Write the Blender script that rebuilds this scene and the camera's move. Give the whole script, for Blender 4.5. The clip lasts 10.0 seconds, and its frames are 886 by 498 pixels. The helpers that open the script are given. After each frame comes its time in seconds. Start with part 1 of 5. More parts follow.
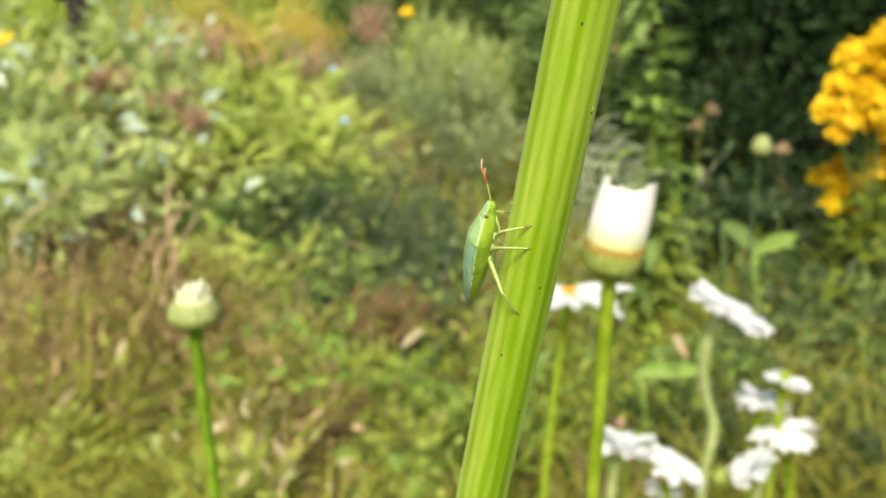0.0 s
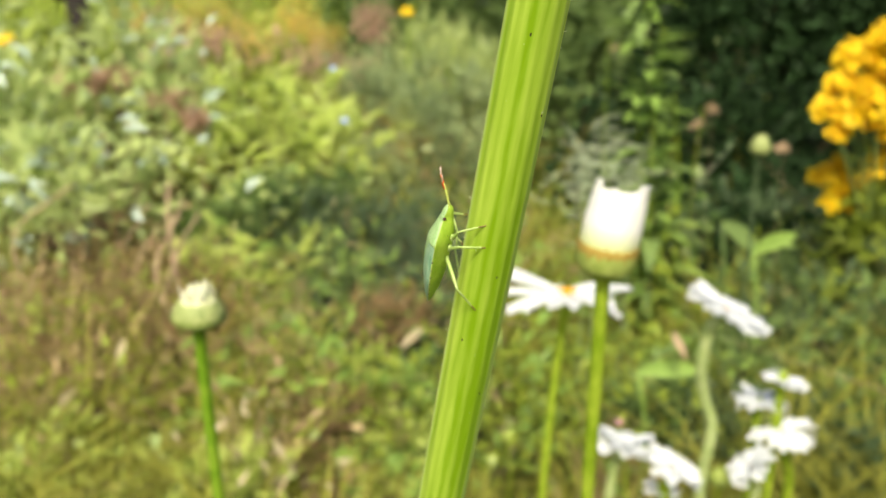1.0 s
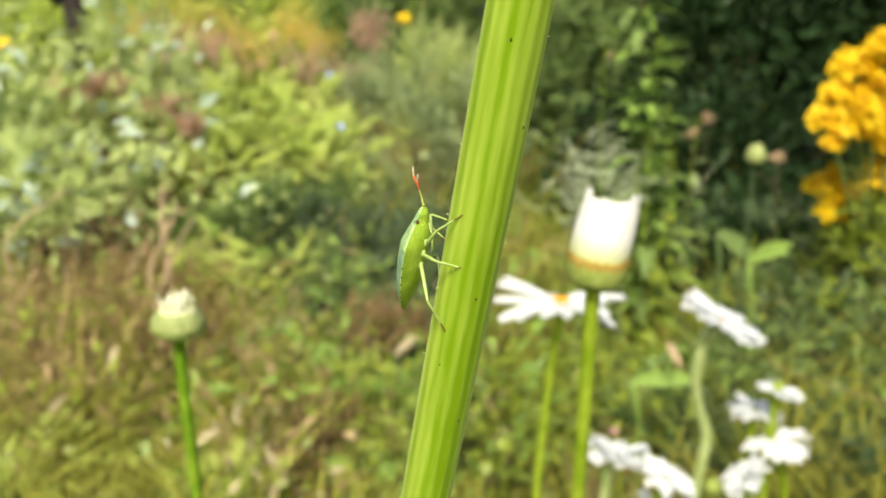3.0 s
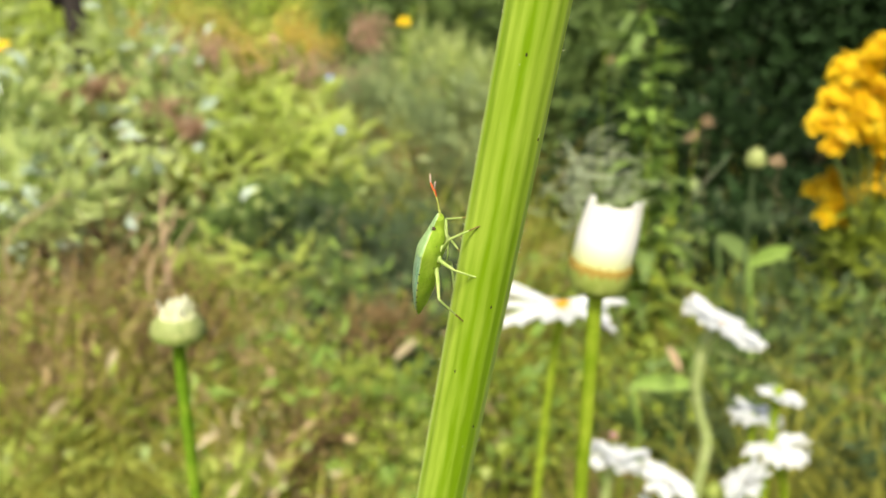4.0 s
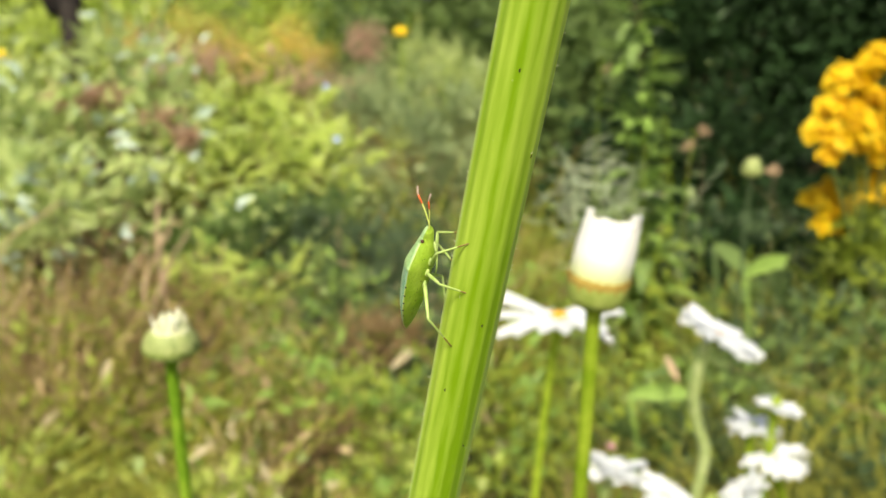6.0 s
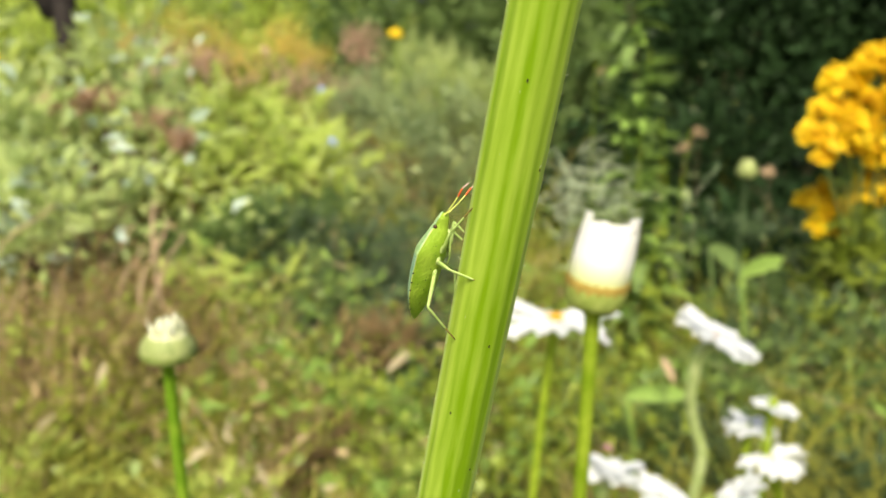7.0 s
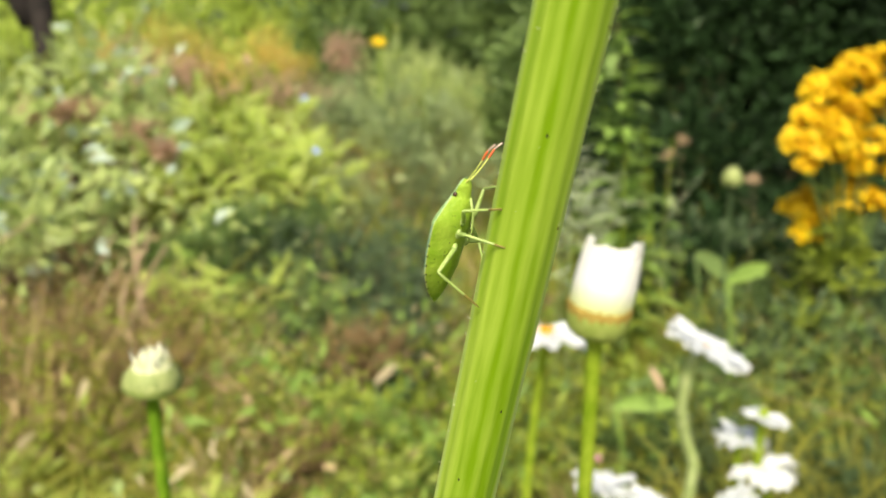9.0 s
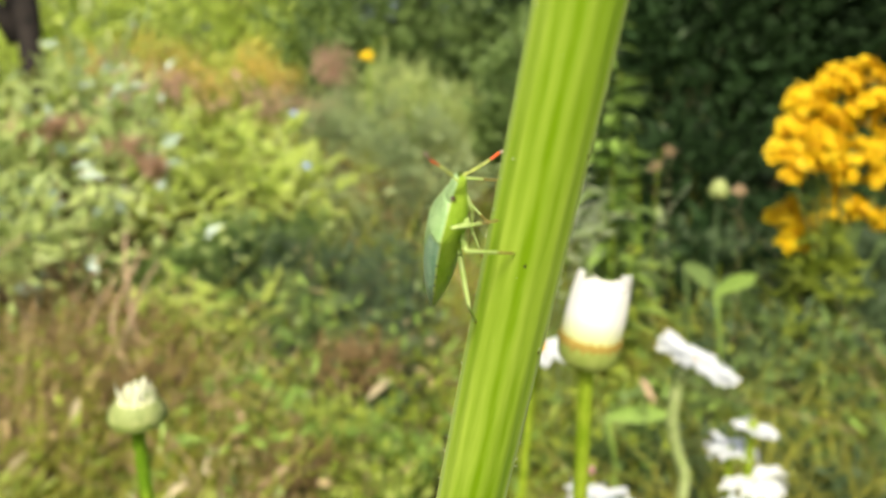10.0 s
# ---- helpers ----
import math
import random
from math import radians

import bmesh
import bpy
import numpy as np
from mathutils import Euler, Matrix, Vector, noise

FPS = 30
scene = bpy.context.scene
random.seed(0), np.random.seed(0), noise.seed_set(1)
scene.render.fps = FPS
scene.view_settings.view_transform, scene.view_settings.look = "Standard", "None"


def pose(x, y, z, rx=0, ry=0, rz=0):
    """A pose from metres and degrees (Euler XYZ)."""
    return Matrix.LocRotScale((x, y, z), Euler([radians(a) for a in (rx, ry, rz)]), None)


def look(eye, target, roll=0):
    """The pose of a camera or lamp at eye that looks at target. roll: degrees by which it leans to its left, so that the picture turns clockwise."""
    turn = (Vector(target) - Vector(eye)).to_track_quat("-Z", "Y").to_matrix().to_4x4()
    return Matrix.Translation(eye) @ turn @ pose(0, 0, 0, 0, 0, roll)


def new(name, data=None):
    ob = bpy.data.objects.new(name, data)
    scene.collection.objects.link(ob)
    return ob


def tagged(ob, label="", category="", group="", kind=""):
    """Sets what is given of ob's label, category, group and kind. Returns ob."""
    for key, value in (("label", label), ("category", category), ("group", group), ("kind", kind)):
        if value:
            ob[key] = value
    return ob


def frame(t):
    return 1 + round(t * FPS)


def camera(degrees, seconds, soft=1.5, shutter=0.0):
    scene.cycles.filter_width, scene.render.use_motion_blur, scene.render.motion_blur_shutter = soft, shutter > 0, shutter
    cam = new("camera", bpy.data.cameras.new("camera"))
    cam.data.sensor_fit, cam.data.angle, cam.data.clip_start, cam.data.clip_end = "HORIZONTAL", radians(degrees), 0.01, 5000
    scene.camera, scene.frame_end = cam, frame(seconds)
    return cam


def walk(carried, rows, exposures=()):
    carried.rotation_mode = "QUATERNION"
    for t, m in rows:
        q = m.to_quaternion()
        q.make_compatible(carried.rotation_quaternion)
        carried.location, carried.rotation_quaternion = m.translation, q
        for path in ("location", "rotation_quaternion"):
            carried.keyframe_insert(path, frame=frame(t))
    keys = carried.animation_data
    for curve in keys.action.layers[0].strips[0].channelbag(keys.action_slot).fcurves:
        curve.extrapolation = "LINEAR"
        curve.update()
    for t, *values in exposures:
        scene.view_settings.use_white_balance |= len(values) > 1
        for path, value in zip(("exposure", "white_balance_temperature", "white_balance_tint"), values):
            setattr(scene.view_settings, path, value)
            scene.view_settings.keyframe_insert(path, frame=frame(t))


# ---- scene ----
cam = camera(62, 10.0, soft=1.5)
cam.data.dof.use_dof = True
cam.data.dof.focus_distance = 0.078
cam.data.dof.aperture_fstop = 27.0
walk(cam, [
    (0, pose(0.00000, 0.00000, 0.70000, 74.00, -0.00, 0.00)),
    (0.5, pose(0.00144, -0.00020, 0.69958, 73.98, 0.03, 0.06)),
    (1, pose(0.00185, -0.00108, 0.70100, 73.96, 0.07, 0.04)),
    (1.5, pose(0.00386, -0.00077, 0.70088, 74.20, 0.23, -0.13)),
    (2, pose(0.00379, 0.00208, 0.70123, 74.28, 0.03, -0.17)),
    (2.5, pose(0.00475, 0.00312, 0.70055, 74.38, -0.20, -0.16)),
    (4, pose(0.00371, 0.00367, 0.70181, 74.70, -0.41, -0.15)),
    (4.5, pose(0.00276, 0.00288, 0.70217, 74.95, -0.50, -0.23)),
    (5, pose(0.00336, 0.00505, 0.70242, 75.15, -0.43, -0.34)),
    (5.5, pose(0.00389, 0.00698, 0.70229, 75.27, -0.42, -0.38)),
    (7, pose(0.00280, 0.00709, 0.70301, 75.49, -0.33, -0.81)),
    (7.5, pose(0.00167, 0.00740, 0.70507, 75.52, -0.23, -1.17)),
    (8, pose(0.00095, 0.00824, 0.70500, 75.81, -0.17, -1.49)),
    (8.5, pose(0.00092, 0.01127, 0.70586, 75.93, -0.13, -1.77)),
    (9, pose(-0.00059, 0.01576, 0.70662, 76.01, -0.11, -2.15)),
    (9.5, pose(-0.00011, 0.01305, 0.71087, 76.21, 0.20, -2.53)),
    (10, pose(-0.00254, 0.01015, 0.71545, 76.75, 0.37, -3.07)),
])

# ---- light: a bright, slightly hazy summer day ----
world = bpy.data.worlds.new("sky")
scene.world = world
world.use_nodes = True
wn = world.node_tree.nodes
sky = wn.new("ShaderNodeTexSky")
sky.sky_type, sky.sun_disc = "NISHITA", False
sky.sun_elevation, sky.sun_rotation = radians(50), radians(190)
sky.air_density, sky.dust_density = 1.0, 5.0
wn["Background"].inputs["Strength"].default_value = 0.12
world.node_tree.links.new(sky.outputs[0], wn["Background"].inputs[0])
sun = new("sun", bpy.data.lights.new("sun", "SUN"))
sun.data.energy, sun.data.angle, sun.data.color = 4.2, radians(16), (1.0, 0.93, 0.70)
sun.matrix_world = look((-0.16, -0.90, 1.09), (0, 0, 0))
scene.view_settings.exposure = 0.36

# ---- materials ----
def material(name, low, high, size=40.0, rough=0.6, bump=0.15, spread=0.0, glow_through=0.0, gloss=0.3, spots=None, coords="Object", random_by="island"):
    """A surface between two colours by noise at two scales; spread mixes in a random shift per piece; glow_through lets light pass as in a leaf."""
    m = bpy.data.materials.new(name)
    m.use_nodes = True
    nt = m.node_tree
    n, link = nt.nodes, nt.links.new
    bsdf = n["Principled BSDF"]
    tc = n.new("ShaderNodeTexCoord")
    big, fine = n.new("ShaderNodeTexNoise"), n.new("ShaderNodeTexNoise")
    big.inputs["Scale"].default_value, fine.inputs["Scale"].default_value = size, size * 7
    big.inputs["Detail"].default_value, fine.inputs["Detail"].default_value = 4, 5
    link(tc.outputs[coords], big.inputs["Vector"])
    link(tc.outputs[coords], fine.inputs["Vector"])
    add = n.new("ShaderNodeMath")
    add.operation = "MULTIPLY_ADD"
    add.inputs[1].default_value = 0.35
    link(fine.outputs["Fac"], add.inputs[0])
    link(big.outputs["Fac"], add.inputs[2])
    last = add.outputs[0]
    if spread:
        rnd = n.new("ShaderNodeNewGeometry" if random_by == "island" else "ShaderNodeObjectInfo")
        mul = n.new("ShaderNodeMath")
        mul.operation = "MULTIPLY_ADD"
        mul.inputs[1].default_value = spread
        link(rnd.outputs["Random Per Island" if random_by == "island" else "Random"], mul.inputs[0])
        link(last, mul.inputs[2])
        last = mul.outputs[0]
    ramp = n.new("ShaderNodeValToRGB")
    e = ramp.color_ramp.elements
    e[0].position, e[0].color = 0.45 + spread * 0.1, (*low, 1)
    e[1].position, e[1].color = 0.9 + spread * 0.75, (*high, 1)
    link(last, ramp.inputs[0])
    colour = ramp.outputs[0]
    if spots:
        vor = n.new("ShaderNodeTexVoronoi")
        vor.inputs["Scale"].default_value = spots[1]
        link(tc.outputs[coords], vor.inputs["Vector"])
        lt = n.new("ShaderNodeMath")
        lt.operation = "LESS_THAN"
        lt.inputs[1].default_value = spots[2]
        link(vor.outputs["Distance"], lt.inputs[0])
        mix = n.new("ShaderNodeMix")
        mix.data_type = "RGBA"
        link(lt.outputs[0], mix.inputs[0])
        link(colour, mix.inputs[6])
        mix.inputs[7].default_value = (*spots[0], 1)
        colour = mix.outputs[2]
    link(colour, bsdf.inputs["Base Color"])
    bsdf.inputs["Roughness"].default_value = rough
    bsdf.inputs["Specular IOR Level"].default_value = gloss
    if bump:
        bm_ = n.new("ShaderNodeBump")
        bm_.inputs["Strength"].default_value = bump
        bm_.inputs["Distance"].default_value = 0.3 / size
        link(fine.outputs["Fac"], bm_.inputs["Height"])
        link(bm_.outputs[0], bsdf.inputs["Normal"])
    if glow_through:
        tr = n.new("ShaderNodeBsdfTranslucent")
        link(colour, tr.inputs["Color"])
        ms = n.new("ShaderNodeMixShader")
        ms.inputs[0].default_value = glow_through
        link(bsdf.outputs[0], ms.inputs[1])
        link(tr.outputs[0], ms.inputs[2])
        link(ms.outputs[0], n["Material Output"].inputs["Surface"])
    return m


def striped(name, rib, groove, ribs, size):
    """Stem skin: pale ribs and deeper green grooves round the object's own axis, its sides painted lighter as by
    skylight, mottled along its length.
    """
    m = material(name, groove, rib, size, rough=0.45, bump=0.06, glow_through=0.3, gloss=0.12)
    sheen = m.node_tree.nodes["Principled BSDF"].inputs
    sheen["Sheen Weight"].default_value, sheen["Sheen Roughness"].default_value = 0.45, 0.28
    sheen["Sheen Tint"].default_value = (0.80, 0.90, 0.48, 1)
    nt = m.node_tree
    n, link = nt.nodes, nt.links.new
    tc = n.new("ShaderNodeTexCoord")
    xyz = n.new("ShaderNodeSeparateXYZ")
    link(tc.outputs["Object"], xyz.inputs[0])
    at = n.new("ShaderNodeMath")
    at.operation = "ARCTAN2"
    link(xyz.outputs[1], at.inputs[0])
    link(xyz.outputs[0], at.inputs[1])
    mul = n.new("ShaderNodeMath")
    mul.operation = "MULTIPLY_ADD"
    mul.inputs[1].default_value, mul.inputs[2].default_value = ribs, radians(168)
    link(at.outputs[0], mul.inputs[0])
    co = n.new("ShaderNodeMath")
    co.operation = "COSINE"
    link(mul.outputs[0], co.inputs[0])
    ramp = [k for k in n if k.bl_idname == "ShaderNodeValToRGB"][0]
    old = ramp.inputs[0].links[0].from_socket
    ma = n.new("ShaderNodeMath")
    ma.operation = "MULTIPLY_ADD"
    ma.inputs[1].default_value = 0.09
    # broad wave paints the skylit left side and far right edge paler
    mul2 = n.new("ShaderNodeMath")
    mul2.operation = "MULTIPLY_ADD"
    mul2.inputs[1].default_value, mul2.inputs[2].default_value = 2, radians(50)
    link(at.outputs[0], mul2.inputs[0])
    side_light = n.new("ShaderNodeMath")
    side_light.operation = "SINE"
    link(mul2.outputs[0], side_light.inputs[0])
    both = n.new("ShaderNodeMath")
    link(co.outputs[0], both.inputs[0])
    link(side_light.outputs[0], both.inputs[1])
    link(both.outputs[0], ma.inputs[0])
    link(old, ma.inputs[2])
    link(ma.outputs[0], ramp.inputs[0])
    # the mottling runs lengthwise
    stretch = n.new("ShaderNodeMapping")
    stretch.inputs["Scale"].default_value = (1, 1, 0.1)
    link(tc.outputs["Object"], stretch.inputs["Vector"])
    for k in n:
        if k.bl_idname == "ShaderNodeTexNoise":
            link(stretch.outputs[0], k.inputs["Vector"])
    return m


def tip_paint(m, base_colour, low, high):
    """Gives a petal a green-yellow foot that fades up its own length."""
    n, link = m.node_tree.nodes, m.node_tree.links.new
    tc = n.new("ShaderNodeTexCoord")
    xyz = n.new("ShaderNodeSeparateXYZ")
    link(tc.outputs["Object"], xyz.inputs[0])
    mr = n.new("ShaderNodeMapRange")
    mr.inputs["From Min"].default_value, mr.inputs["From Max"].default_value = low, high
    link(xyz.outputs[2], mr.inputs[0])
    mix = n.new("ShaderNodeMix")
    mix.data_type = "RGBA"
    mix.inputs[6].default_value = (*base_colour, 1)
    link(mr.outputs[0], mix.inputs[0])
    ramp = [k for k in n if k.bl_idname == "ShaderNodeValToRGB"][0]
    targets = [l.to_socket for l in ramp.outputs[0].links]
    link(ramp.outputs[0], mix.inputs[7])
    for s in targets:
        link(mix.outputs[2], s)


M_SOIL = material("meadow_soil", (0.022, 0.030, 0.008), (0.075, 0.085, 0.025), 3, 0.95, 0.4)
M_GRASS = material("meadow_grass", (0.022, 0.032, 0.003), (0.43, 0.43, 0.075), 9, 0.6, 0, 0.55, 0.35)
M_STRAW = material("dry_straw", (0.13, 0.09, 0.035), (0.52, 0.40, 0.21), 6, 0.8, 0, 0.5, 0.25)
M_BLEACHED = material("bleached_leaves", (0.26, 0.19, 0.09), (0.64, 0.55, 0.36), 9, 0.7, 0, 0.5, 0.3)
M_HERB = material("herb_leaves", (0.025, 0.05, 0.006), (0.30, 0.37, 0.045), 8, 0.5, 0, 0.5, 0.35)
# pale tint that paints the sky's reflection on glossy leaves
M_GLINT_LEAF = material("sky_glint_leaves", (0.30, 0.41, 0.28), (0.53, 0.64, 0.54), 3, 0.38, 0, 0.5, 0.3, 0.6)
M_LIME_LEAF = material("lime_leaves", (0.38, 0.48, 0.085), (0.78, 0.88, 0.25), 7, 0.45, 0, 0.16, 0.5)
# near-black green: the deep shade of hedge and gaps is in this colour
M_DEEP_SHADE = material("deep_shade_green", (0.0012, 0.0035, 0.0012), (0.034, 0.074, 0.022), 3, 0.6, 0, 0.25, 0.12, 0.12)
M_MID_LEAF = material("shrub_leaves", (0.045, 0.09, 0.025), (0.20, 0.29, 0.085), 4, 0.5, 0, 0.5, 0.3)
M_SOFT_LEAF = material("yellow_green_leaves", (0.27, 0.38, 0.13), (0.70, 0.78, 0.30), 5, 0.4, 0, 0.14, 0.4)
M_MIST_LEAF = material("sage_leaves", (0.12, 0.19, 0.08), (0.44, 0.52, 0.24), 5, 0.5, 0, 0.2, 0.3)
M_WISP = material("wispy_seed_hairs", (0.36, 0.46, 0.26), (0.70, 0.77, 0.54), 20, 0.7, 0, 0.4, 0.3)
M_THATCH = material("dead_thatch", (0.05, 0.030, 0.012), (0.28, 0.19, 0.085), 9, 0.85, 0, 0.5, 0.15)
M_BROWN = material("brown_litter", (0.08, 0.05, 0.018), (0.42, 0.31, 0.15), 8, 0.85, 0, 0.5, 0.2)
# dark green whose shade is painted in, for weeds nothing overshadows
M_SHADE_LEAF = material("shade_toned_leaves", (0.018, 0.036, 0.014), (0.10, 0.15, 0.065), 12, 0.5, 0, 0.35, 0.2)
# bluish dark green: leaf colour with sky-lit shade mixed in
M_SKY_SHADE = material("skylit_shade_green", (0.026, 0.054, 0.027), (0.12, 0.175, 0.085), 9, 0.5, 0, 0.4, 0.25)
M_FRESH_LEAF = material("fresh_leaves", (0.10, 0.20, 0.03), (0.34, 0.50, 0.11), 15, 0.45, 0.05, 0.4, 0.35)
M_TWIG = material("twigs", (0.07, 0.05, 0.03), (0.20, 0.14, 0.08), 30, 0.85, 0.3)
M_DRY_TWIG = material("dry_twigs", (0.30, 0.20, 0.12), (0.62, 0.47, 0.30), 20, 0.85, 0.2)
M_BARK = material("dark_bark", (0.012, 0.010, 0.010), (0.05, 0.04, 0.035), 12, 0.9, 0.5)
M_RUST = material("rusty_seed_heads", (0.26, 0.15, 0.09), (0.58, 0.40, 0.28), 8, 0.85, 0, 0.5, 0.2)
M_ORANGE = material("orange_flowers", (0.46, 0.32, 0.06), (0.76, 0.60, 0.14), 10, 0.7, 0, 0.4, 0.2)
M_YELLOW = material("ragwort_yellow", (0.72, 0.46, 0.002), (0.82, 0.60, 0.006), 60, 0.6, 0.1, 0.35, 0.2, random_by="object")
M_GOLD = material("ragwort_disc", (0.52, 0.27, 0.004), (0.74, 0.42, 0.01), 300, 0.8, 0.3)
M_BLUE = material("blue_flower", (0.20, 0.28, 0.58), (0.34, 0.43, 0.74), 60, 0.6, 0.1)
M_PINK = material("pink_flower", (0.30, 0.09, 0.20), (0.46, 0.20, 0.34), 60, 0.6, 0.1)
M_PETAL = material("daisy_petal", (0.79, 0.81, 0.84), (0.88, 0.90, 0.92), 90, 0.55, 0.08, 0.3, 0.4, random_by="object")
M_BUD_PETAL = material("bud_petal", (0.86, 0.85, 0.77), (0.92, 0.91, 0.87), 140, 0.55, 0.06, 0.3, 0.12, random_by="object")
tip_paint(M_BUD_PETAL, (0.66, 0.72, 0.30), 0.0095, 0.0160)
M_DISC = material("daisy_disc", (0.55, 0.22, 0.01), (0.80, 0.42, 0.02), 400, 0.8, 0.4)
M_CALYX = material("bud_calyx", (0.20, 0.29, 0.03), (0.46, 0.54, 0.14), 300, 0.5, 0.15, 0.3, 0.15, random_by="object")
M_CUP = material("green_calyx", (0.14, 0.21, 0.04), (0.34, 0.42, 0.12), 300, 0.5, 0.15, 0.3, 0.15, random_by="object")
M_GREEN_STEM = material("green_flower_stem", (0.13, 0.28, 0.01), (0.32, 0.48, 0.04), 120, 0.5, 0.1, 0, 0.35, 0.15)
M_BUD_CREAM = material("bud_cream", (0.48, 0.52, 0.18), (0.80, 0.80, 0.52), 160, 0.55, 0.1, 0.3, 0.2, random_by="object")
M_BUD_SCALE = material("bud_scale", (0.20, 0.27, 0.08), (0.42, 0.47, 0.18), 260, 0.5, 0.12, 0.4, 0.15, random_by="object")
M_BUD_TUFT = material("bud_tuft", (0.76, 0.77, 0.44), (0.92, 0.92, 0.76), 260, 0.55, 0.1, 0.4, 0.25, random_by="object")
M_RIM = material("calyx_rim", (0.28, 0.18, 0.02), (0.50, 0.37, 0.09), 380, 0.8, 0.2)
M_FLOWER_STEM = material("flower_stem", (0.24, 0.37, 0.015), (0.50, 0.62, 0.06), 120, 0.5, 0.1, 0, 0.35, 0.15)
M_PALE_STEM = material("pale_flower_stem", (0.34, 0.44, 0.14), (0.58, 0.66, 0.30), 90, 0.5, 0.1, 0, 0.3, 0.15)
RIBS = 14
M_STEM = striped("ribbed_stem", (0.49, 0.65, 0.085), (0.23, 0.40, 0.008), RIBS, 260)
M_HAIR = material("stem_hair", (0.55, 0.6, 0.35), (0.8, 0.82, 0.6), 900, 0.5, 0)
M_SPECK = material("stem_speck", (0.03, 0.03, 0.008), (0.09, 0.08, 0.02), 2000, 0.8, 0)
M_BELLY = material("bug_belly", (0.23, 0.41, 0.014), (0.46, 0.62, 0.075), 420, 0.4, 0.26, 0, 0.15, 0.5, ((0.13, 0.24, 0.01), 1100, 0.10))
M_BACK = material("bug_back", (0.14, 0.28, 0.17), (0.34, 0.50, 0.33), 700, 0.38, 0.25, 0, 0, 0.5, ((0.04, 0.13, 0.08), 2600, 0.16))
M_THORAX = material("bug_pronotum", (0.22, 0.38, 0.13), (0.42, 0.58, 0.27), 700, 0.38, 0.25, 0, 0, 0.5, ((0.05, 0.15, 0.06), 2600, 0.16))
M_EDGE = material("bug_margin", (0.33, 0.46, 0.06), (0.52, 0.58, 0.16), 900, 0.45, 0.05)
M_TOOTH = material("bug_margin_mark", (0.015, 0.02, 0.015), (0.05, 0.05, 0.03), 900, 0.4, 0)
M_EYE = material("bug_eye", (0.03, 0.015, 0.01), (0.10, 0.05, 0.03), 2000, 0.15, 0, gloss=0.6)
M_LEG = material("bug_leg", (0.40, 0.56, 0.12), (0.62, 0.73, 0.30), 900, 0.35, 0.05, 0, 0.3, 0.5)
M_FOOT = material("bug_foot", (0.14, 0.11, 0.02), (0.27, 0.21, 0.05), 1500, 0.5, 0.05)
M_FEELER = material("bug_feeler", (0.50, 0.60, 0.10), (0.70, 0.72, 0.22), 900, 0.4, 0)
M_RED = material("bug_feeler_red", (0.55, 0.07, 0.02), (0.78, 0.17, 0.05), 1500, 0.4, 0)
M_FEELER_TIP = material("bug_feeler_tip", (0.45, 0.30, 0.24), (0.70, 0.58, 0.50), 1500, 0.4, 0)

# ---- builders ----
def mesh_of(name, verts, faces, mat, smooth=True):
    me = bpy.data.meshes.new(name)
    me.from_pydata([tuple(v) for v in verts], [], [tuple(f) for f in faces])
    me.materials.append(mat)
    if smooth:
        me.polygons.foreach_set("use_smooth", [True] * len(me.polygons))
    me.update()
    return me


def part(name, me, parent=None, label="", m=None):
    ob = new(name, me)
    if parent is not None:
        ob.parent = parent
    if m is not None:
        ob.matrix_local = m
    return tagged(ob, label)


def base(name, at, label, category, group="", kind=""):
    ob = new(name)
    ob.empty_display_size = 0.01
    ob.location = at
    return tagged(ob, label, category, group, kind)


def tube(points, radii, sides=10, closed=True):
    """Verts and faces of a round rod along points, with a radius at each."""
    pts = [Vector(p) for p in points]
    verts, faces = [], []
    ref = Vector((0.31, 0.87, 0.38))
    for i, p in enumerate(pts):
        d = (pts[min(i + 1, len(pts) - 1)] - pts[max(i - 1, 0)]).normalized()
        u = d.cross(ref).normalized()
        w = d.cross(u)
        for k in range(sides):
            a = 2 * math.pi * k / sides
            verts.append(p + (u * math.cos(a) + w * math.sin(a)) * radii[i])
    for i in range(len(pts) - 1):
        for k in range(sides):
            j = (k + 1) % sides
            faces.append((i * sides + k, i * sides + j, (i + 1) * sides + j, (i + 1) * sides + k))
    if closed:
        faces.append(tuple(range(sides))[::-1])
        faces.append(tuple(range((len(pts) - 1) * sides, len(pts) * sides)))
    return verts, faces


def bend(a, b, sag, steps=10):
    """Points from a to b on a soft curve that leaves the straight line by sag halfway."""
    a, b, sag = Vector(a), Vector(b), Vector(sag)
    return [a.lerp(b, i / steps) + sag * 4 * (i / steps) * (1 - i / steps) for i in range(steps + 1)]


def spline(pts, per=6):
    """Points on a smooth curve through pts."""
    P = [Vector(p) for p in pts]
    P = [P[0] * 2 - P[1]] + P + [P[-1] * 2 - P[-2]]
    out = []
    for i in range(1, len(P) - 2):
        for k in range(per):
            t = k / per
            out.append(0.5 * ((2 * P[i]) + (P[i + 1] - P[i - 1]) * t + (2 * P[i - 1] - 5 * P[i] + 4 * P[i + 1] - P[i + 2]) * t * t
                              + (3 * P[i] - P[i - 1] - 3 * P[i + 1] + P[i + 2]) * t ** 3))
    return out + [P[-2]]


